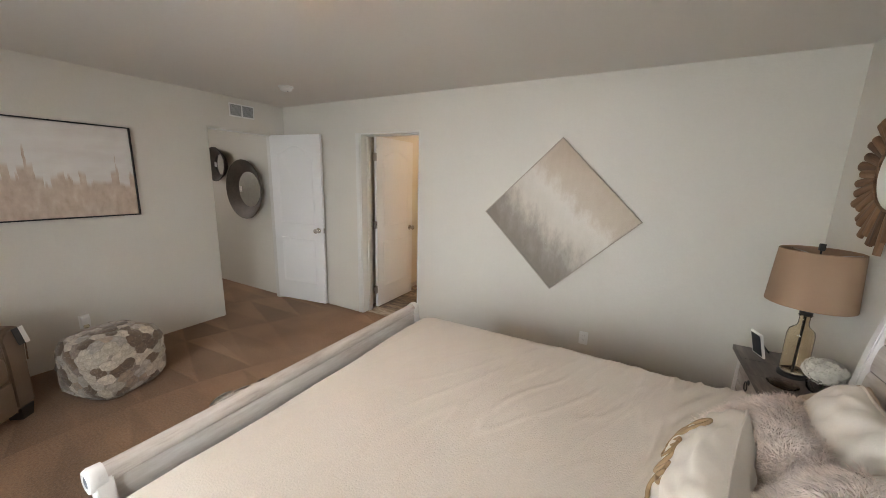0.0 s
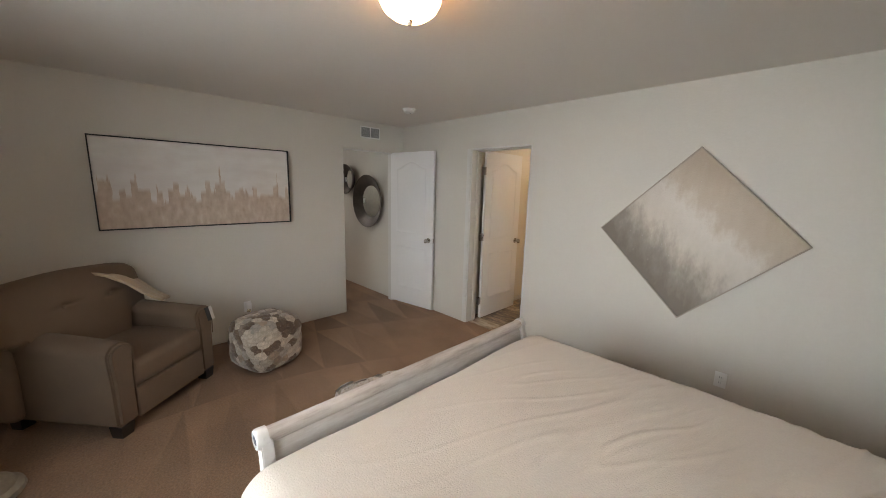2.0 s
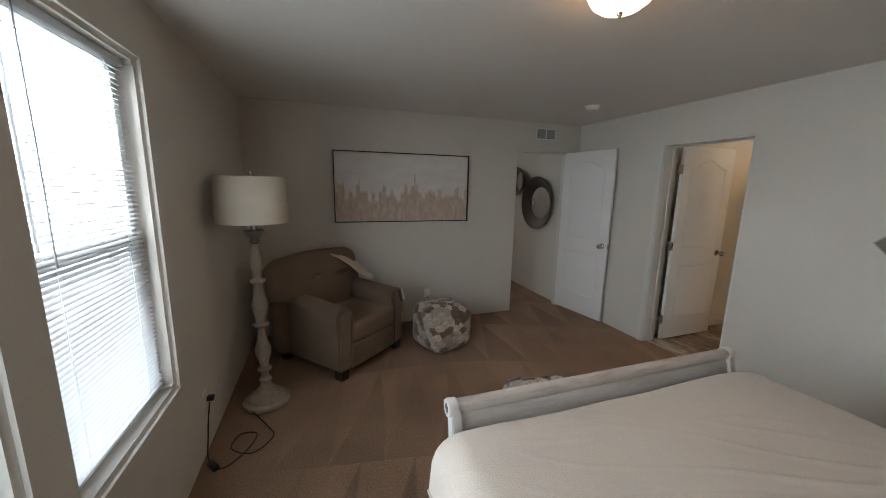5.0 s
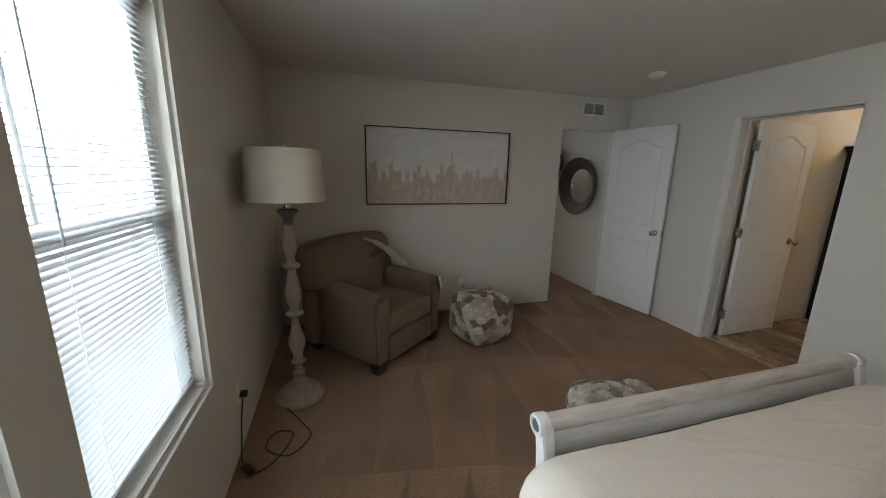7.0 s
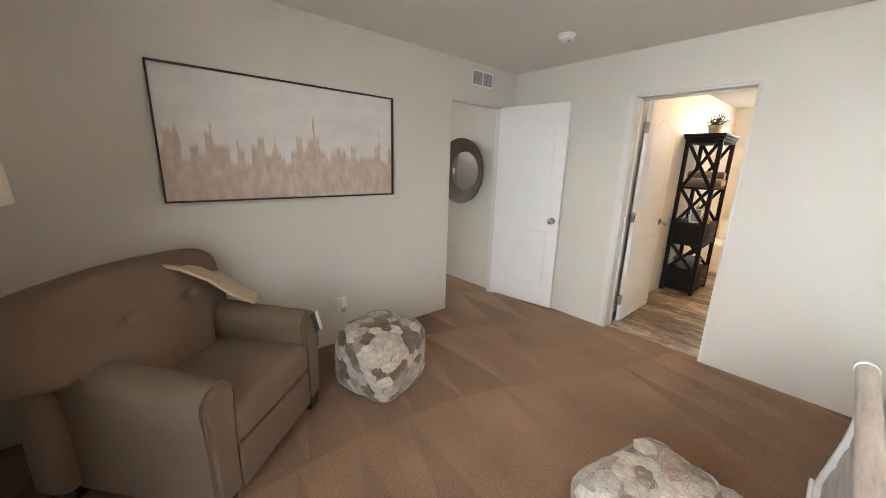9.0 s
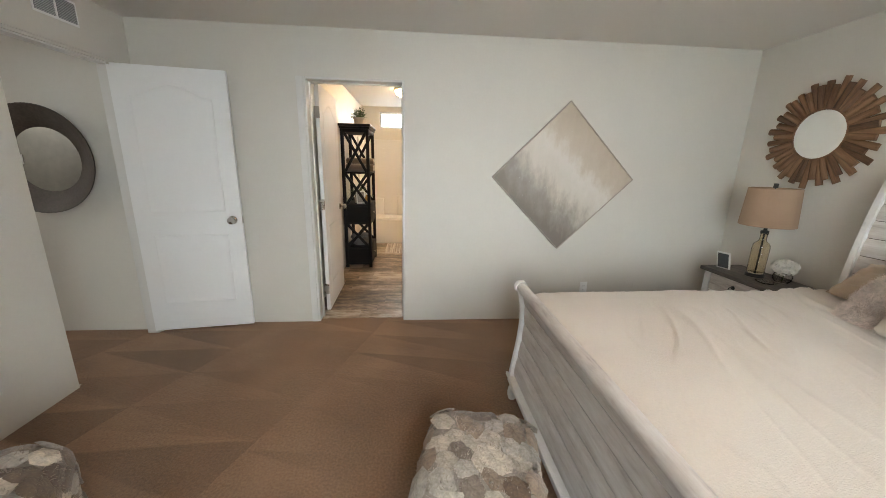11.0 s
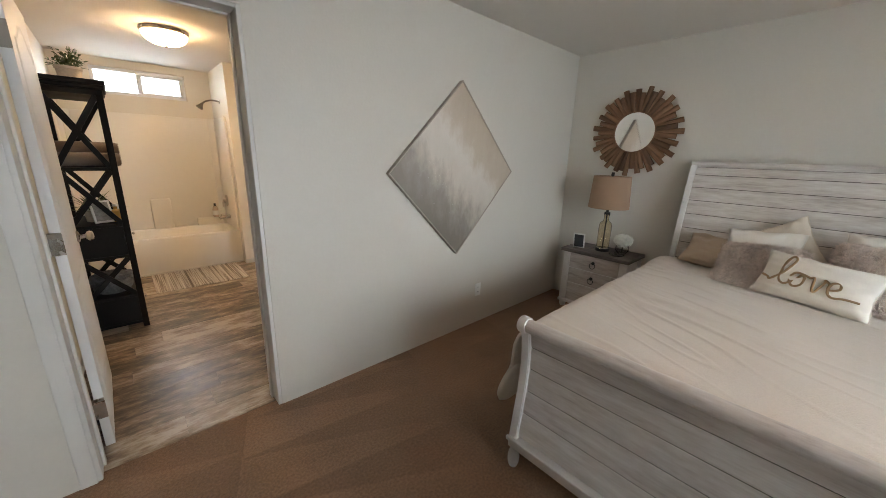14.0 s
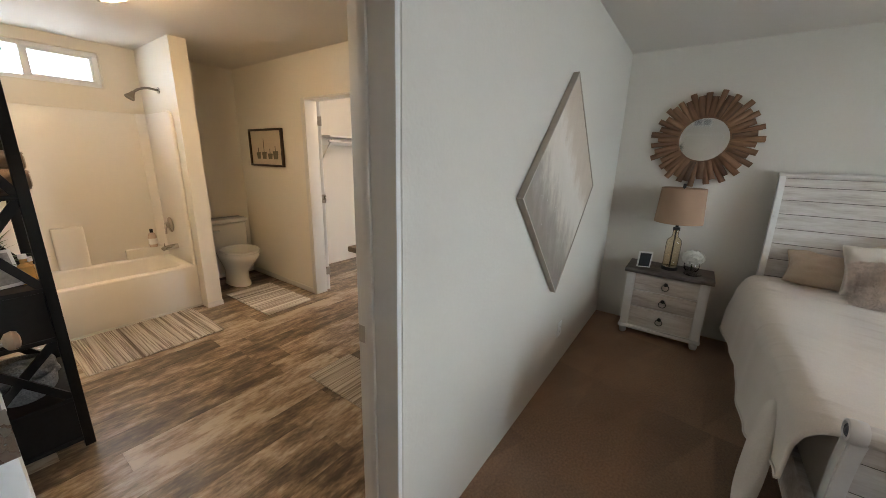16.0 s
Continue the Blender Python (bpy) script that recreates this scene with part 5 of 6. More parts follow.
# ---- wall art ----
def skyline_material():
    """Pale canvas with a beige band whose ragged top runs up in vertical drips."""
    m = bpy.data.materials.new("skyline_canvas")
    m.use_nodes = True
    nt = m.node_tree
    n, l = nt.nodes, nt.links
    b = n["Principled BSDF"]
    co, sep = n.new("ShaderNodeTexCoord"), n.new("ShaderNodeSeparateXYZ")
    l.new(co.outputs["Object"], sep.inputs[0])

    def noise_at(sx, sz, scale, detail=2):
        mp, no = n.new("ShaderNodeMapping"), n.new("ShaderNodeTexNoise")
        mp.inputs["Scale"].default_value = (sx, 1, sz)
        no.inputs["Scale"].default_value, no.inputs["Detail"].default_value = scale, detail
        l.new(co.outputs["Object"], mp.inputs["Vector"])
        l.new(mp.outputs[0], no.inputs["Vector"])
        return no.outputs["Fac"]

    def maths(op, a, c, d=None):
        k = n.new("ShaderNodeMath")
        k.operation = op
        for i, v in enumerate((a, c, d)):
            if v is None:
                continue
            if isinstance(v, (int, float)):
                k.inputs[i].default_value = v
            else:
                l.new(v, k.inputs[i])
        return k.outputs[0]

    def column(width, seed):
        """Noise that steps from one upright brush column to the next."""
        wob = maths("MULTIPLY_ADD", noise_at(1, 1, 18, 2), 0.016, sep.outputs["X"])
        c, no = n.new("ShaderNodeCombineXYZ"), n.new("ShaderNodeTexNoise")
        l.new(maths("SNAP", wob, width), c.inputs["X"])
        c.inputs["Y"].default_value = seed
        no.inputs["Scale"].default_value, no.inputs["Detail"].default_value = 1.3 / width, 0
        l.new(c.outputs[0], no.inputs["Vector"])
        return no.outputs["Fac"]

    low, drips, spike = noise_at(1, 0.02, 4.5, 1), column(0.040, 3.0), column(0.013, 8.0)
    h = maths("MULTIPLY_ADD", maths("POWER", drips, 2.2), 0.34, -0.215)
    h = maths("MULTIPLY_ADD", low, 0.14, h)
    h = maths("MULTIPLY_ADD", maths("MAXIMUM", maths("SUBTRACT", spike, 0.60), 0.0), 1.7, h)
    d = maths("SUBTRACT", h, sep.outputs["Z"])
    mask = n.new("ShaderNodeMapRange")
    mask.inputs["From Min"].default_value, mask.inputs["From Max"].default_value = -0.012, 0.03
    l.new(d, mask.inputs["Value"])
    cloud = noise_at(1, 2.2, 5, 5)
    pale = ramp(nt, [(0.3, (0.72, 0.68, 0.64)), (0.7, (0.80, 0.775, 0.745))], cloud)
    beige = ramp(nt, [(0.3, (0.52, 0.40, 0.315)), (0.55, (0.62, 0.50, 0.41)), (0.75, (0.70, 0.61, 0.53))], noise_at(2.0, 1.0, 12, 5))
    mix = n.new("ShaderNodeMix")
    mix.data_type = "RGBA"
    l.new(mask.outputs[0], mix.inputs[0])
    l.new(pale.outputs[0], mix.inputs[6])
    l.new(beige.outputs[0], mix.inputs[7])
    l.new(mix.outputs[2], b.inputs["Base Color"])
    b.inputs["Roughness"].default_value = 0.75
    bp = n.new("ShaderNodeBump")
    bp.inputs["Strength"].default_value, bp.inputs["Distance"].default_value = 0.4, 0.002
    l.new(noise_at(1, 1, 120, 4), bp.inputs["Height"])
    l.new(bp.outputs[0], b.inputs["Normal"])
    return m


art = thing("framed_painting", pose(WEST + 0.003, 1.033, 1.580, 0, 0, 90), "wide framed abstract painting in beige and grey", "painting")
aw, ah = 0.757, 0.375
part("canvas", boxed(-aw + 0.009, aw - 0.009, -0.022, -0.004, -ah + 0.009, ah - 0.009, 0.002), skyline_material(), art)
for a in ((-aw, aw, -0.042, 0, ah - 0.009, ah), (-aw, aw, -0.042, 0, -ah, -ah + 0.009), (-aw, -aw + 0.009, -0.042, 0, -ah + 0.009, ah - 0.009), (aw - 0.009, aw, -0.042, 0, -ah + 0.009, ah - 0.009)):
    part("frame_bar", boxed(*a, 0.001), BLACK, art)


def diamond_material():
    """Silver-grey foot, a pale ragged middle and a warm beige top, with glitter flecks."""
    m = bpy.data.materials.new("diamond_canvas")
    m.use_nodes = True
    nt = m.node_tree
    n, l = nt.nodes, nt.links
    b = n["Principled BSDF"]
    co, sep = n.new("ShaderNodeTexCoord"), n.new("ShaderNodeSeparateXYZ")
    mp = n.new("ShaderNodeMapping")
    mp.inputs["Rotation"].default_value = (0, radians(45), 0)
    l.new(co.outputs["Object"], mp.inputs["Vector"])
    l.new(mp.outputs[0], sep.inputs[0])
    m2, no = n.new("ShaderNodeMapping"), n.new("ShaderNodeTexNoise")
    m2.inputs["Scale"].default_value = (10, 1, 4.6)
    l.new(mp.outputs[0], m2.inputs["Vector"])
    l.new(m2.outputs[0], no.inputs["Vector"])
    no.inputs["Scale"].default_value, no.inputs["Detail"].default_value, no.inputs["Roughness"].default_value = 1.0, 7, 0.68
    a = n.new("ShaderNodeMath")
    a.operation = "MULTIPLY_ADD"
    a.inputs[1].default_value = 0.62
    l.new(no.outputs["Fac"], a.inputs[0])
    l.new(sep.outputs["Z"], a.inputs[2])
    a2 = n.new("ShaderNodeMath")
    a2.operation = "MULTIPLY_ADD"
    a2.inputs[1].default_value = 0.9
    l.new(sep.outputs["X"], a2.inputs[0])
    l.new(a.outputs[0], a2.inputs[2])
    rg = n.new("ShaderNodeMapRange")
    rg.inputs["From Min"].default_value, rg.inputs["From Max"].default_value = -0.20, 0.92
    l.new(a2.outputs[0], rg.inputs["Value"])
    r = ramp(nt, [(0.0, (0.23, 0.20, 0.168)), (0.16, (0.31, 0.275, 0.235)), (0.28, (0.46, 0.41, 0.355)), (0.40, (0.62, 0.565, 0.495)), (0.60, (0.69, 0.635, 0.57)), (0.74, (0.57, 0.485, 0.395)), (1.0, (0.50, 0.41, 0.32))], rg.outputs[0])
    l.new(r.outputs[0], b.inputs["Base Color"])
    b.inputs["Roughness"].default_value = 0.55
    n3 = n.new("ShaderNodeTexNoise")
    n3.inputs["Scale"].default_value, n3.inputs["Detail"].default_value = 150, 4
    l.new(co.outputs["Object"], n3.inputs["Vector"])
    bp = n.new("ShaderNodeBump")
    bp.inputs["Strength"].default_value, bp.inputs["Distance"].default_value = 0.5, 0.003
    l.new(n3.outputs["Fac"], bp.inputs["Height"])
    l.new(bp.outputs[0], b.inputs["Normal"])
    return m


dia = thing("diamond_painting", pose(-0.185, NORTH - 0.003, 1.320, 0, 45, 0), "square canvas hung as a diamond, silver-grey abstract", "painting")
part("canvas", boxed(-0.435, 0.435, -0.030, -0.002, -0.435, 0.435, 0.002), diamond_material(), dia)
SILVER = mat("silver_edge", (0.42, 0.365, 0.305), 0.6, 0.06, 8, 60, 0.1)
for a in ((-0.443, 0.443, -0.034, 0, 0.435, 0.443), (-0.443, 0.443, -0.034, 0, -0.443, -0.435), (-0.443, -0.435, -0.034, 0, -0.435, 0.435), (0.435, 0.443, -0.034, 0, -0.435, 0.435)):
    part("frame_bar", boxed(*a, 0.001), SILVER, dia)
rng = random.Random(77)
bm = bmesh.new()
for k in range(110):
    d, h = rng.gauss(-0.06, 0.14), rng.gauss(-0.13, 0.10)
    c, s = math.cos(radians(45)), math.sin(radians(45))
    u, v = d * c - h * s * -1, h * c - d * s
    if abs(u) < 0.42 and abs(v) < 0.42:
        q = rng.uniform(0.0008, 0.0022)
        box(bm, u - q, u + q, -0.0316, -0.0304, v - q, v + q)
part("glitter", bm, mat("glitter_fleck", (0.62, 0.59, 0.54), 0.45, 0.05, 10, 50, 0, metal=0.3), dia, "bright silver flecks", smooth=0)["kind"] = "stuff"

# ---- hall mirrors ----
BRONZE = mat("dark_bronze", (0.085, 0.070, 0.060), 0.5, 0.25, 9, 60, 0.3, 120, metal=0.4)
for x, z, r, label in ((-4.175, 1.385, 0.385, "large round mirror in a dark dished metal frame"), (-4.80, 1.705, 0.232, "small round mirror in a dark dished metal frame")):
    hm = thing("hall_mirror", pose(x, 3.244, z), label, "mirror", "round hall mirrors")
    part("dished_frame", lathe([(r * 0.60, 0.012), (r * 0.64, 0.020), (r * 0.82, 0.060), (r * 0.97, 0.096), (r, 0.098), (r * 1.0, 0.088), (r * 0.86, 0.050), (r * 0.68, 0.0), (r * 0.5, 0.0)], 56), BRONZE, hm, m=pose(0, 0, 0, 90))
    # glass tint darkened to imitate the reflection of a dim hall
    part("mirror_glass", lathe([(0, 0.016), (r * 0.60, 0.013), (r * 0.60, 0.008), (0, 0.008)], 48), mat("dimmed_mirror", (0.32, 0.315, 0.30), 0.03, 0.1, 3, 20, 0, metal=1.0), hm, m=pose(0, 0, 0, 90))
    part("price_tag", boxed(-0.022, 0.022, -0.019, -0.017, -0.035, 0.035), PLASTIC, hm, m=pose(-r * 0.48, 0, 0.0))


# ---- ceiling fixtures ----
def ceiling_light(name, m, r, label, glass_mat):
    c = thing(name, m, label, "ceiling light", "dome ceiling lights")
    part("pan", lathe([(0, 0), (r * 1.05, 0), (r * 1.07, -0.012), (r * 1.02, -0.030), (r * 0.9, -0.034), (0, -0.034)], 40), NICKEL, c, "satin nickel pan")
    part("dome", lathe([(r * 0.97, -0.034), (r * 0.95, -0.052), (r * 0.82, -0.082), (r * 0.58, -0.105), (r * 0.28, -0.117), (0, -0.120)], 40), glass_mat, c, "glowing frosted glass dome", smooth=80)
    part("finial", lathe([(0, -0.118), (0.012, -0.119), (0.010, -0.128), (0.006, -0.138), (0, -0.139)], 12), NICKEL, c)
    return c


ceiling_light("ceiling_light", pose(-0.85, 1.27, CEIL), 0.130, "lit frosted dome light on the bedroom ceiling", LAMPGLASS)
ceiling_light("ceiling_light", pose(-1.58, 5.54, CEIL), 0.165, "lit frosted dome light on the bathroom ceiling", BATHGLASS)
# added at the hall's far end in place of the daylight there
ceiling_light("ceiling_light", pose(-5.9, 1.75, CEIL), 0.165, "added dome light on the hall ceiling standing in for daylight", HALLGLOW)
# unseen dome, added to go with the closet's extra lamp
ceiling_light("ceiling_light", pose(0.9, 5.3, CEIL), 0.165, "unseen dome light added to brighten the closet", LAMPGLASS)

sm = thing("smoke_detector", pose(-2.60, 2.675, CEIL), "white round smoke detector on the ceiling", "smoke detector")
part("base", lathe([(0, 0), (0.066, 0), (0.066, -0.010), (0.060, -0.014), (0, -0.014)], 28), PLASTIC, sm)
part("cover", lathe([(0.056, -0.014), (0.054, -0.030), (0.040, -0.040), (0.020, -0.042), (0, -0.042)], 28), PLASTIC, sm)
part("test_button", lathe([(0, -0.042), (0.008, -0.042), (0.007, -0.045), (0, -0.045)], 12), GREYSLOT, sm, m=pose(0.02, 0, 0))

LOUVER = mat("grey_louver", (0.45, 0.46, 0.46), 0.5, 0.03, 5, 40, 0.0)
vent = thing("air_vent", pose(WEST, 2.835, 2.268, 0, 0, 90), "white two-panel return air grille over the door", "vent")
part("plate", boxed(-0.142, 0.142, -0.004, 0, -0.070, 0.070, 0.002), PLASTIC, vent)
for s in (-1, 1):
    # grey slab on the plate, coloured as the shade behind the louvers
    part("recess", boxed(s * 0.069 - 0.060, s * 0.069 + 0.060, -0.0052, -0.004, -0.056, 0.056), mat("vent_shadow", (0.22, 0.225, 0.225), 0.7, 0.05), vent)
    for k in range(12):
        part("louver", boxed(s * 0.069 - 0.060, s * 0.069 + 0.060, -0.009, -0.005, -0.054 + k * 0.0092, -0.0512 + k * 0.0092), LOUVER, vent)


# ---- bathroom ----
FIBER = mat("white_fiberglass", (0.82, 0.79, 0.74), 0.32, 0.012, 2, 30, 0.03, 40)
CERAMIC = mat("white_ceramic", (0.80, 0.78, 0.74), 0.12, 0.01, 2, 30, 0.0)
TX0, TX1, TY0, TY1 = BX0 + 0.002, -0.982, 6.55, BY1 - 0.002
tub = thing("bathtub", pose(0, 0, 0), "white fiberglass tub with a one-piece surround", "bathtub")


def tub_basin():
    bm = bmesh.new()

    def ring(x0, x1, y0, y1, z, r, n=8):
        out = []
        for cx, cy, a0 in ((x1 - r, y1 - r, 0), (x0 + r, y1 - r, 90), (x0 + r, y0 + r, 180), (x1 - r, y0 + r, 270)):
            for k in range(n):
                a = radians(a0 + 90 * k / (n - 1))
                out.append(bm.verts.new((cx + r * math.cos(a), cy + r * math.sin(a), z)))
        return out

    rings = [ring(TX0, TX1, TY0, TY1, 0.395, 0.002), ring(TX0, TX1, TY0, TY1, 0.41, 0.002), ring(TX0 + 0.006, TX1 - 0.006, TY0 + 0.006, TY1 - 0.006, 0.418, 0.002),
             ring(TX0 + 0.07, TX1 - 0.07, TY0 + 0.07, TY1 - 0.07, 0.418, 0.10), ring(TX0 + 0.085, TX1 - 0.085, TY0 + 0.085, TY1 - 0.085, 0.40, 0.10),
             ring(TX0 + 0.16, TX1 - 0.12, TY0 + 0.12, TY1 - 0.12, 0.12, 0.10), ring(TX0 + 0.22, TX1 - 0.18, TY0 + 0.18, TY1 - 0.18, 0.08, 0.08)]
    for a, b in zip(rings, rings[1:]):
        for k in range(len(a)):
            j = (k + 1) % len(a)
            bm.faces.new((a[k], a[j], b[j], b[k]))
    bm.faces.new(rings[-1])
    return bm


part("basin", tub_basin(), FIBER, tub, smooth=60)
part("apron", boxed(TX0, TX1, TY0, TY0 + 0.03, 0.0, 0.40, 0.006), FIBER, tub)
part("apron_trim", boxed(TX0, TX1, TY0 - 0.012, TY0 - 0.0005, 0.0, 0.018, 0.004), TRIM, tub, "thin white bead along the floor")
SZ = 1.82
part("back_panel", boxed(TX0 + 0.012, TX1 - 0.012, TY1 - 0.02, TY1, 0.418, SZ, 0.006), FIBER, tub)
for s, x in ((1, TX0), (-1, TX1)):
    part("side_panel", boxed(x, x + s * 0.018, TY0 + 0.03, TY1 - 0.02, 0.418, SZ, 0.008, 3), FIBER, tub)
    part("front_flange", tube([(x + s * 0.012, TY0 + 0.015, 0.40), (x + s * 0.012, TY0 + 0.015, SZ - 0.08), (x + s * 0.012, TY0 + 0.03, SZ - 0.03), (x + s * 0.012, TY0 + 0.08, SZ)], 0.016, 12), FIBER, tub)
    part("cove", lathe([(0.06, 0.418), (0.06, SZ)], 4), FIBER, tub, m=pose(x + s * 0.02, TY1 - 0.02, 0, 0, 0, 0))
for a, b, z in ((TX0 + 0.10, TX0 + 0.36, 0.74), (TX0 + 0.62, TX0 + 0.83, 0.80), (TX1 - 0.36, TX1 - 0.05, 0.52)):
    part("moulded_shelf", boxed(a, b, TY1 - 0.055, TY1 - 0.015, 0.40, z, 0.016, 3), FIBER, tub)
for k in range(3):
    part("moulded_rib", boxed(TX0 + 0.30, TX0 + 0.42, TY1 - 0.026, TY1 - 0.018, 1.52 + k * 0.07, 1.526 + k * 0.07, 0.002), FIBER, tub)

SHOWERMETAL = mat("aged_nickel", (0.22, 0.19, 0.16), 0.35, 0.1, 20, 90, 0.05, metal=1.0)
sh = thing("shower_head", pose(-0.98, 6.80, 2.005), "dark aged nickel shower head on a bent arm", "shower head")
part("flange", lathe([(0, 0), (0.030, 0), (0.026, 0.008), (0.012, 0.014), (0, 0.014)], 18), CHROME, sh, m=pose(0, 0, 0, 0, -90))
part("arm", tube(smooth_path([(0, 0, 0), (-0.08, -0.01, 0.008), (-0.15, -0.02, -0.012), (-0.195, -0.025, -0.045)]), 0.010, 10), SHOWERMETAL, sh)
part("head", lathe([(0, 0), (0.014, 0.0), (0.018, 0.02), (0.036, 0.055), (0.038, 0.065), (0, 0.062)], 22), SHOWERMETAL, sh, m=pose(-0.19, -0.024, -0.04, 0, -145, 8))
vl = thing("tub_valve", pose(-0.998, 7.0, 0.76), "satin nickel tub valve with lever", "faucet")
part("escutcheon", lathe([(0, 0), (0.078, 0), (0.074, 0.010), (0.03, 0.016), (0.026, 0.05), (0, 0.052)], 26), NICKEL, vl, m=pose(0, 0, 0, 0, -90))
part("lever", tube([(-0.045, 0, 0), (-0.055, -0.02, -0.03), (-0.06, -0.03, -0.085)], [0.012, 0.010, 0.008], 10), NICKEL, vl)
sp = thing("tub_spout", pose(-0.998, 6.90, 0.555), "satin nickel tub spout on the end wall", "faucet")
part("spout", tube([(0, 0, 0), (-0.05, 0, 0), (-0.11, 0, -0.004), (-0.135, 0, -0.018)], [0.026, 0.024, 0.022, 0.018], 14), NICKEL, sp)
part("diverter", tube([(-0.11, 0, 0.018), (-0.11, 0, 0.042)], 0.005, 8), NICKEL, sp)
sb = thing("soap_bottle", pose(-1.12, 7.185, 0.521), "clear soap bottle with a black cap", "bottle")
part("bottle", lathe([(0, 0), (0.032, 0), (0.034, 0.01), (0.034, 0.11), (0.026, 0.14), (0.012, 0.15), (0, 0.15)], 20), mat("pearl_soap", (0.62, 0.50, 0.42), 0.25, 0.05), sb)
part("cap", lathe([(0, 0.15), (0.014, 0.15), (0.014, 0.185), (0, 0.187)], 16), BLACK, sb)
part("label", lathe([(0.0345, 0.03), (0.0345, 0.09)], 20), PLASTIC, sb)


def toilet(m):
    """Looks along -y, back at y = 0."""
    t = thing("toilet", m, "white ceramic two-piece toilet with lid down", "toilet")
    part("tank", boxed(-0.205, 0.205, -0.215, -0.01, 0.37, 0.70, 0.03, 4), CERAMIC, t)
    part("tank_lid", boxed(-0.222, 0.222, -0.23, -0.004, 0.70, 0.742, 0.014, 3), CERAMIC, t)
    part("flush_lever", tube([(-0.15, -0.195, 0.63), (-0.15, -0.212, 0.63), (-0.09, -0.216, 0.622)], 0.007, 8), CHROME, t, "chrome flush lever")
    bm = bmesh.new()
    rings = []
    for z, hw, front, back in ((0.0, 0.105, -0.50, -0.12), (0.02, 0.105, -0.50, -0.12), (0.08, 0.095, -0.47, -0.13), (0.17, 0.100, -0.48, -0.13), (0.26, 0.14, -0.57, -0.13), (0.33, 0.172, -0.64, -0.12), (0.375, 0.183, -0.665, -0.12), (0.39, 0.180, -0.66, -0.12)):
        r = []
        for k in range(36):
            a = 2 * math.pi * k / 36
            c, s = math.cos(a), math.sin(a)
            yc, hl = (front + back) / 2, (back - front) / 2
            e = 0.82 if s > 0 else 1.0
            r.append(bm.verts.new((hw * math.copysign(abs(c) ** e, c), yc + hl * math.copysign(abs(s) ** e, s), z)))
        rings.append(r)
    for a, b in zip(rings, rings[1:]):
        for k in range(36):
            bm.faces.new((a[k], a[(k + 1) % 36], b[(k + 1) % 36], b[k]))
    bm.faces.new(rings[0])
    bm.faces.new(rings[-1])
    part("bowl", bm, CERAMIC, t, smooth=70)
    for name, z0, z1, g in (("seat", 0.392, 0.412, 0.0), ("lid", 0.414, 0.437, 0.004)):
        pts = [((0.185 - g) * math.cos(q), -0.40 + (0.27 - g) * math.sin(q) if math.sin(q) < 0 else -0.40 + 0.19 * math.sin(q)) for q in [2 * math.pi * k / 40 for k in range(40)]]
        part(name, extrude(pts, z1 - z0, "z", z0, 0.006), CERAMIC, t, smooth=50)
    for x in (-0.07, 0.07):
        part("hinge_cap", boxed(x - 0.02, x + 0.02, -0.225, -0.195, 0.395, 0.43, 0.006), CERAMIC, t)
    for x in (-0.10, 0.10):
        part("bolt_cap", lathe([(0, 0), (0.016, 0), (0.014, 0.014), (0, 0.018)], 14), CERAMIC, t, m=pose(x, -0.30, 0.02))
    return t


toilet(pose(-0.455, BY1 - 0.012, 0) @ Matrix.Diagonal((1.03, 1.06, 1.0, 1.0)))


def rug_material(name, along, seed):
    """Woven stripes of cream, grey and brown, of uneven widths."""
    m = bpy.data.materials.new(name)
    m.use_nodes = True
    nt = m.node_tree
    n, l = nt.nodes, nt.links
    b = n["Principled BSDF"]
    co, mp, no = n.new("ShaderNodeTexCoord"), n.new("ShaderNodeMapping"), n.new("ShaderNodeTexNoise")
    mp.inputs["Scale"].default_value = (1, 0.015, 1) if along == "y" else (0.015, 1, 1)
    mp.inputs["Location"].default_value = (seed, seed, 0)
    l.new(co.outputs["Object"], mp.inputs["Vector"])
    l.new(mp.outputs[0], no.inputs["Vector"])
    no.inputs["Scale"].default_value, no.inputs["Detail"].default_value, no.inputs["Roughness"].default_value = 14, 3, 0.7
    r = ramp(nt, [(0.32, (0.10, 0.078, 0.065)), (0.40, (0.36, 0.31, 0.27)), (0.46, (0.66, 0.62, 0.57)), (0.52, (0.27, 0.23, 0.20)), (0.57, (0.62, 0.58, 0.53)), (0.64, (0.72, 0.69, 0.65))], no.outputs["Fac"])
    l.new(r.outputs[0], b.inputs["Base Color"])
    b.inputs["Roughness"].default_value = 0.95
    return m


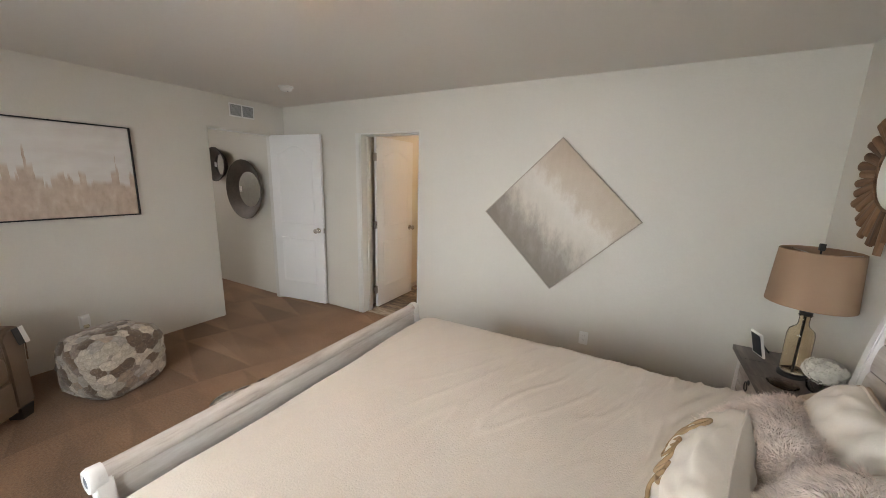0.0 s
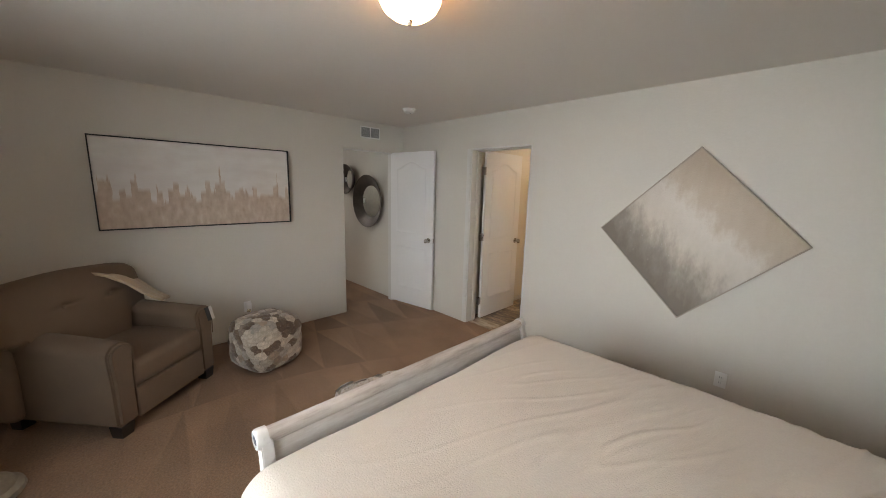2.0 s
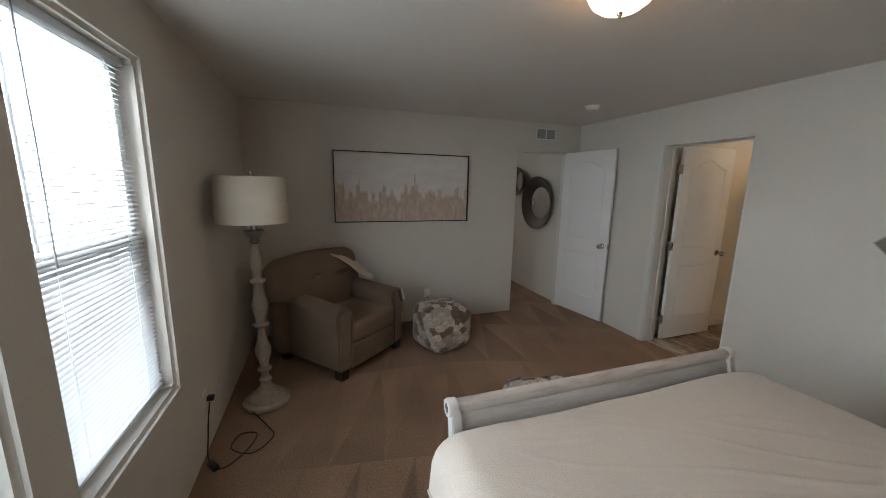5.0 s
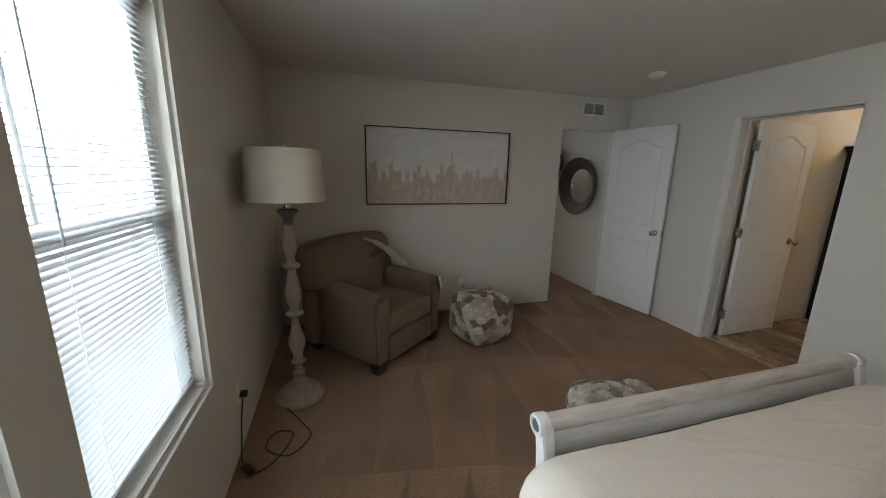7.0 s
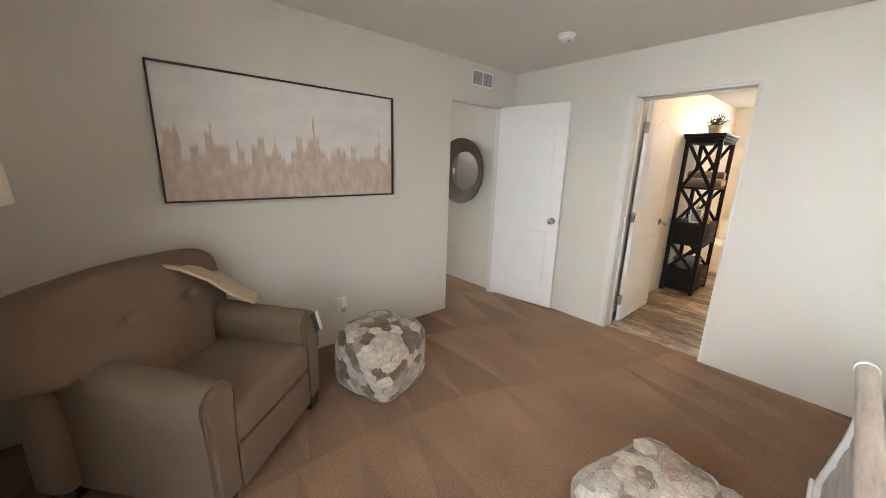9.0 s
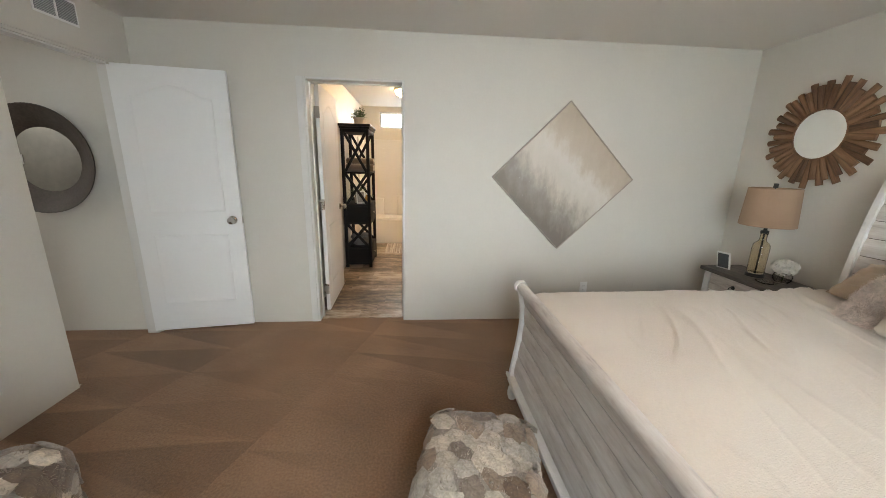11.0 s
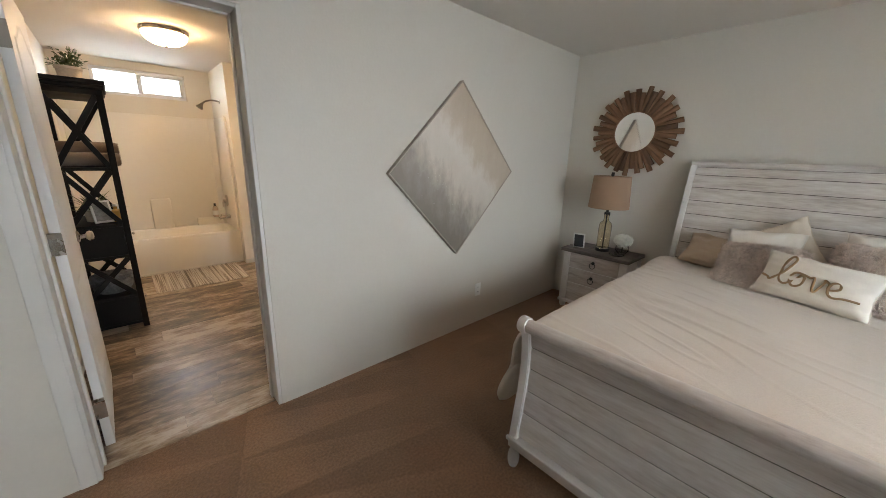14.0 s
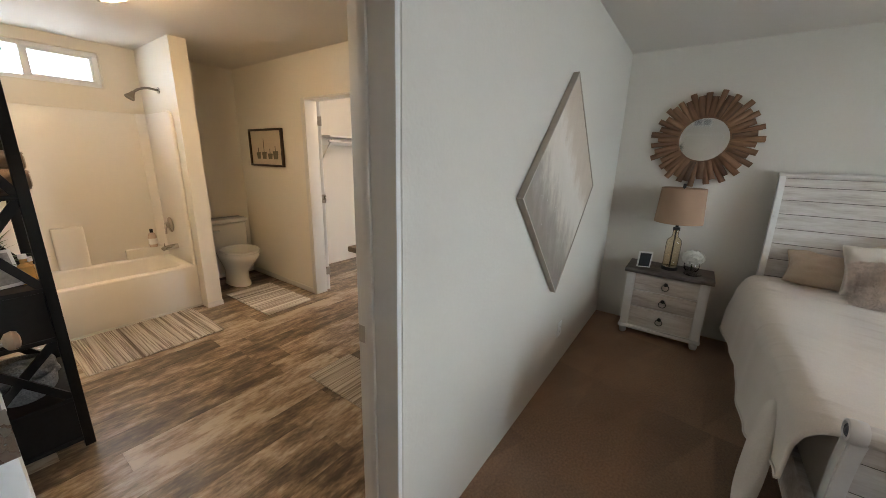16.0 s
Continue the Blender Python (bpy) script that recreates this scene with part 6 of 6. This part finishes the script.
def rug(label, x0, x1, y0, y1, along, seed, turn=0.0):
    """A tufted bath rug of ridges that run along an axis."""
    cx, cy = (x0 + x1) / 2, (y0 + y1) / 2
    t = thing("bath_rug", pose(cx, cy, 0, 0, 0, turn), label, "rug", "striped bath rugs")
    bm = bmesh.new()
    hx, hy = (x1 - x0) / 2, (y1 - y0) / 2
    a, b = (hx, hy) if along == "y" else (hy, hx)
    n = int(2 * a / 0.014)
    prof = []
    for k in range(n):
        c = -a + (k + 0.5) * 2 * a / n
        w = a / n
        prof += [(c - w * 0.95, 0.004), (c - w * 0.5, 0.012), (c + w * 0.5, 0.012 + 0.002 * random.random()), (c + w * 0.95, 0.004)]
    rows = []
    segs = 24
    for i in range(segs + 1):
        v = -b + 2 * b * i / segs
        rows.append([bm.verts.new((u + 0.003 * noise.noise(Vector((u * 9, v * 9, seed))), v + 0.004 * math.sin(u * 300), z) if along == "y" else (v + 0.004 * math.sin(u * 300), u + 0.003 * noise.noise(Vector((u * 9, v * 9, seed))), z)) for u, z in prof])
    for p, q in zip(rows, rows[1:]):
        for k in range(len(prof) - 1):
            bm.faces.new((p[k], p[k + 1], q[k + 1], q[k]))
    mt = rug_material("striped_rug_" + along + str(seed), along, seed)
    part("woven_top", bm, mt, t, smooth=60)
    part("backing", boxed(-hx + 0.004, hx - 0.004, -hy + 0.004, hy - 0.004, 0.0, 0.004), mt, t)
    return t


rug("cream, grey and brown striped bath rug by the tub", -1.95, -1.085, 5.83, 6.52, "y", 3)
rug("cream and taupe striped bath rug by the toilet", -0.72, -0.24, 5.82, 6.63, "x", 11)
rug("cream and taupe striped bath rug by the vanity", -1.05, -0.70, 3.95, 4.68, "x", 19)

van = thing("vanity_cabinet", pose(0, 0, 0), "dark brown vanity cabinet along the bathroom wall", "vanity")
VBROWN = wood_material("vanity_brown", [(0.2, (0.05, 0.03, 0.02)), (0.5, (0.11, 0.068, 0.045)), (0.8, (0.17, 0.11, 0.075))], (9, 9, 1.2), 0.45, 0.1, 0.15)
part("body", boxed(-0.64, BX1 - 0.002, 3.60, 4.60, 0.09, 0.83, 0.003), VBROWN, van)
part("toe_kick", boxed(-0.57, BX1 - 0.002, 3.60, 4.59, 0.0, 0.09), BLACK, van)
for a, b in ((3.62, 4.09), (4.11, 4.58)):
    d = part("cabinet_door", boxed(-0.66, -0.641, a, b, 0.12, 0.80, 0.004), VBROWN, van)
    part("pull", tube([(-0.69, (a + b) / 2, 0.68), (-0.69, (a + b) / 2, 0.76)], 0.006, 8), NICKEL, d)
part("countertop", boxed(-0.70, BX1 - 0.002, 3.57, 4.64, 0.83, 0.868, 0.006), mat("dark_laminate", (0.09, 0.07, 0.055), 0.3, 0.3, 30, 120, 0.05), van, "dark speckled laminate top")


# ---- shelf tower beside the bathroom door ----
def etagere(m):
    """x 0 to 0.36 deep, y 0 to 0.62 wide; crossed braces on the ends."""
    e = thing("shelf_tower", m, "black-stained wooden shelf tower with crossed end braces", "shelf")
    D, W, H = 0.355, 0.60, 1.88
    for x in (0.02, D - 0.02):
        for y in (0.02, W - 0.02):
            part("leg", boxed(x - 0.02, x + 0.02, y - 0.02, y + 0.02, 0, H - 0.09, 0.003), ESPRESSO, e)
    part("top_board", boxed(-0.022, D + 0.022, -0.022, W + 0.022, H - 0.032, H, 0.006), ESPRESSO, e)
    part("crown_moulding", boxed(-0.012, D + 0.012, -0.012, W + 0.012, H - 0.062, H - 0.032, 0.008), ESPRESSO, e)
    part("frieze", boxed(0.0, D, 0.0, W, H - 0.10, H - 0.062, 0.003), ESPRESSO, e)
    for z in (1.285, 0.865, 0.62, 0.29, 0.06):
        part("shelf_board", boxed(0.004, D - 0.004, 0.004, W - 0.004, z - 0.022, z, 0.003), ESPRESSO, e)
    for z0, z1 in ((0.62, 0.843), (0.06, 0.268)):
        for y in (0.012, W - 0.026):
            part("end_panel", boxed(0.04, D - 0.04, y, y + 0.014, z0, z1), ESPRESSO, e)
        d = part("drawer", boxed(D - 0.03, D - 0.006, 0.043, W - 0.043, z0 + 0.006, z1 - 0.006, 0.003), ESPRESSO, e)
        part("knob", lathe([(0, 0), (0.006, 0), (0.006, 0.012), (0.013, 0.02), (0.008, 0.028), (0, 0.029)], 14), NICKEL, d, m=pose(D - 0.006, W / 2, (z0 + z1) / 2, 0, 90))
        part("back_panel", boxed(0.006, 0.016, 0.04, W - 0.04, z0, z1), ESPRESSO, e)
    for z0, z1 in ((1.285, H - 0.10), (0.865, 1.263), (0.29, 0.598)):
        for y in (0.02, W - 0.02):
            for p, q in (((0.04, z0), (D - 0.04, z1)), ((D - 0.04, z0), (0.04, z1))):
                u, v = Vector((p[0], y, p[1])), Vector((q[0], y, q[1]))
                d = (q[0] - p[0], q[1] - p[1])
                ln = math.hypot(*d)
                nx, nz = -d[1] / ln * 0.017, d[0] / ln * 0.017
                off = 0.004 if p[0] < q[0] else -0.004
                part("brace", extrude([(p[0] + nx, p[1] + nz), (p[0] - nx, p[1] - nz), (q[0] - nx, q[1] - nz), (q[0] + nx, q[1] + nz)], 0.018, "y", y - 0.009 + off), ESPRESSO, e, smooth=0)
    return e


SX, SY = -2.405, 5.052
etagere(pose(SX, SY, 0))

LEAF = mat("green_leaf", (0.075, 0.11, 0.035), 0.55, 0.3, 20, 80, 0.1)
FERN = mat("fern_leaf", (0.10, 0.14, 0.05), 0.55, 0.3, 20, 80, 0.1)
POT = mat("pale_clay_pot", (0.55, 0.47, 0.38), 0.8, 0.12, 10, 80, 0.3)


def leafy(bm, rng, base, way, ln, w, bend):
    """One leaf: a bent blade of four pieces."""
    way = way.normalized()
    side = way.cross(Vector((0, 0, 1)))
    side = (side if side.length > 0.1 else Vector((1, 0, 0))).normalized()
    prev = None
    for k in range(5):
        t = k / 4
        p = base + way * ln * t + Vector((0, 0, -bend * ln * t * t))
        ww = w * math.sin(math.pi * (0.12 + 0.86 * t))
        cur = (bm.verts.new(p - side * ww), bm.verts.new(p + Vector((0, 0, -ww * 0.25))), bm.verts.new(p + side * ww))
        if prev:
            bm.faces.new((prev[0], prev[1], cur[1], cur[0]))
            bm.faces.new((prev[1], prev[2], cur[2], cur[1]))
        prev = cur


pl = thing("potted_plant", pose(SX + 0.20, SY + 0.27, 1.88), "bushy green plant in a pale clay pot", "plant")
part("pot", lathe([(0, 0), (0.055, 0), (0.062, 0.02), (0.068, 0.08), (0.074, 0.082), (0.074, 0.10), (0.066, 0.10), (0.060, 0.09), (0, 0.085)], 24), POT, pl)
rng = random.Random(5)
bm, bs = bmesh.new(), bmesh.new()
for k in range(34):
    a, e = rng.uniform(0, 6.28), rng.uniform(0.25, 1.35)
    d = Vector((math.cos(a) * math.cos(e), math.sin(a) * math.cos(e), math.sin(e)))
    s = Vector((rng.uniform(-0.03, 0.03), rng.uniform(-0.03, 0.03), 0.085))
    ln = rng.uniform(0.07, 0.15)
    tube([s, s + d * ln * 0.5, s + d * ln], 0.0016, 4, bs)
    for q in range(6):
        p = s + d * ln * (0.3 + 0.14 * q)
        leafy(bm, rng, p, d + Vector((rng.uniform(-1, 1), rng.uniform(-1, 1), rng.uniform(-0.5, 0.8))), rng.uniform(0.02, 0.036), 0.010, 0.3)
part("stems", bs, LEAF, pl)
part("foliage", bm, LEAF, pl, "small green leaves", smooth=0)

fp = thing("fern_plant", pose(SX + 0.16, SY + 0.24, 0.865), "spiky green fern in a small pot", "plant")
part("pot", lathe([(0, 0), (0.045, 0), (0.055, 0.08), (0.050, 0.08), (0.045, 0.07), (0, 0.07)], 20), POT, fp)
bm = bmesh.new()
for k in range(46):
    a, e = rng.uniform(0, 6.28), rng.uniform(0.35, 1.4)
    leafy(bm, rng, Vector((0, 0, 0.07)), Vector((math.cos(a) * math.cos(e), math.sin(a) * math.cos(e), math.sin(e))), rng.uniform(0.16, 0.30), 0.007, rng.uniform(0.2, 0.6))
part("fronds", bm, FERN, fp, "long thin green fronds", smooth=0)

TOWEL = mat("mocha_towel", (0.20, 0.145, 0.11), 0.95, 0.12, 10, 200, 0.8, 300, dist=0.003, sheen=0.3)
TOWELPALE = mat("pale_towel", (0.50, 0.43, 0.36), 0.95, 0.12, 10, 200, 0.8, 300, dist=0.003, sheen=0.3)
for x, z, r, mt, lab in ((0.11, 0.052, 0.05, TOWEL, "rolled mocha towel on the shelf tower"), (0.22, 0.052, 0.05, TOWEL, "rolled mocha towel on the shelf tower"), (0.165, 0.135, 0.046, TOWEL, "rolled mocha towel on the shelf tower")):
    tw = thing("rolled_towel", pose(SX + 0.17, SY + x + 0.10, 1.285 + z), lab, "towel", "rolled towels")
    part("roll", tube([(-0.15, 0, 0), (-0.14, 0, 0), (0, 0, 0.002), (0.19, 0, 0), (0.21, 0, 0)], [r * 0.85, r, r, r, r * 0.85], 20), mt, tw)
    spiral = [(0.213, (0.006 + 0.0033 * k * 0.5) * math.cos(k * 0.7), (0.006 + 0.0033 * k * 0.5) * math.sin(k * 0.7)) for k in range(22)]
    part("spiral_edge", tube(spiral, 0.003, 5), TOWELPALE, tw)

wf = thing("tabletop_frame", pose(SX + 0.22, SY + 0.10, 0.869, -16, 0, 20), "small white frame leaning on the shelf", "frame")
part("frame_edge", boxed(-0.06, 0.06, -0.006, 0.006, 0, 0.17, 0.003), PLASTIC, wf)
part("picture", boxed(-0.046, 0.046, -0.008, -0.005, 0.014, 0.156), mat("grey_print", (0.32, 0.31, 0.30), 0.6, 0.3, 30, 90), wf)
for k, (x, y, h, c) in enumerate(((0.29, 0.14, 0.12, (0.55, 0.32, 0.10)), (0.31, 0.21, 0.09, (0.60, 0.42, 0.18)))):
    b = thing("amber_bottle", pose(SX + x, SY + y, 0.865), "amber bath oil bottle with pale cap", "bottle", "bath bottles")
    part("glass", lathe([(0, 0), (0.026, 0), (0.028, 0.01), (0.028, h * 0.7), (0.012, h * 0.82), (0.012, h), (0, h)], 18), mat("amber_liquid", c, 0.15, 0.08), b)
    part("cap", lathe([(0, h), (0.014, h), (0.014, h + 0.02), (0, h + 0.022)], 14), PLASTIC, b)
bk = thing("wire_basket", pose(SX + 0.18, SY + 0.27, 0.29), "grey woven basket on the lower shelf", "basket")
part("weave", lathe([(0, 0), (0.11, 0), (0.125, 0.02), (0.135, 0.11), (0.13, 0.112), (0.118, 0.02), (0, 0.008)], 28), mat("grey_weave", (0.16, 0.17, 0.18), 0.8, 0.4, 40, 140, 0.9, 90, dist=0.01), bk, m=Matrix.Diagonal((1.0, 1.5, 1.0, 1.0)))
part("cloth", pillow_mesh(0.22, 0.30, 0.07, 41), mat("blue_grey_cloth", (0.20, 0.22, 0.24), 0.9, 0.3, 30, 120, 0.8, 120, dist=0.006), bk, m=pose(0, 0, 0.10, 90, 0, 90))

# ---- toilet wall picture and closet ----
bp = thing("framed_print", pose(BX1 - 0.003, 6.66, 1.545, 0, 0, -90), "small dark-framed botanical print on the wall", "picture")
pw, ph = 0.335, 0.20
part("print", boxed(-pw + 0.02, pw - 0.02, -0.012, -0.004, -ph + 0.02, ph - 0.02), mat("cream_print", (0.60, 0.52, 0.42), 0.7, 0.06, 8, 60, 0.1), bp)
for a in ((-pw, pw, -0.03, 0, ph - 0.022, ph), (-pw, pw, -0.03, 0, -ph, -ph + 0.022), (-pw, -pw + 0.022, -0.03, 0, -ph + 0.022, ph - 0.022), (pw - 0.022, pw, -0.03, 0, -ph + 0.022, ph - 0.022)):
    part("frame_bar", boxed(*a, 0.003), mat("walnut_frame", (0.035, 0.022, 0.015), 0.45, 0.2, 10, 60), bp)
INK = mat("olive_ink", (0.17, 0.15, 0.11), 0.8, 0.2, 20, 80)
for x, w, h in ((-0.17, 0.045, 0.07), (-0.05, 0.05, 0.075), (0.07, 0.05, 0.06), (0.18, 0.055, 0.085)):
    part("painted_pot", extrude([(x - w * 0.7, -0.12), (x + w * 0.7, -0.12), (x + w, -0.12 + h), (x - w, -0.12 + h)], 0.0012, "y", -0.0132), INK, bp, smooth=0)
    part("painted_stem", boxed(x - 0.006, x + 0.006, -0.0132, -0.012, -0.12 + h, -0.12 + h + 0.05 + 0.09 * (x < 0 and x > -0.1)), INK, bp)

wall("wall_closet_north", "y", 6.75, 6.85, (BX1 + 0.121, 1.9), (-0.1, CEIL), [], WALL, "plain white closet wall", 0)
cs = thing("closet_shelf", pose(0.56, 6.748, 1.70), "white closet shelf with hanging rod and brackets", "shelf")
part("board", boxed(0, 1.33, -0.32, 0, 0, 0.02, 0.003), TRIM, cs)
part("cleat", boxed(0, 1.33, -0.02, 0, -0.09, 0, 0.003), TRIM, cs)
part("rod", tube([(0.02, -0.27, -0.05), (1.33, -0.27, -0.05)], 0.014, 12), TRIM, cs)
for x in (0.06, 0.75):
    part("bracket", tube([(x, -0.29, -0.01), (x, -0.02, -0.32)], 0.010, 8), TRIM, cs)
    part("bracket_plate", boxed(x - 0.014, x + 0.014, -0.022, -0.002, -0.34, -0.002, 0.002), TRIM, cs)


# ---- vinyl planks of the bathroom floor ----
rng = random.Random(41)
PW = 0.178
plank_meshes = {}
y = NORTH + 0.072
while y < BY1:
    w = min(PW, BY1 - y)
    x = BX0 - 0.4 - rng.uniform(0, 1.0)
    while x < 1.9:
        ln = 1.22
        a, b = max(x, BX0), min(x + ln, 1.9)
        if b - a > 0.03:
            key = (round(b - a, 3), round(w, 3))
            if key not in plank_meshes:
                plank_meshes[key] = finish("plank", boxed(0.0005, b - a - 0.0005, 0.0005, w - 0.0005, -0.005, 0.0, 0.0009, 1), PLANK, 30)
            o = new("plank", plank_meshes[key])
            o.parent = subfloor
            o.location = (a, y, 0.0)
        x += ln
    y += PW
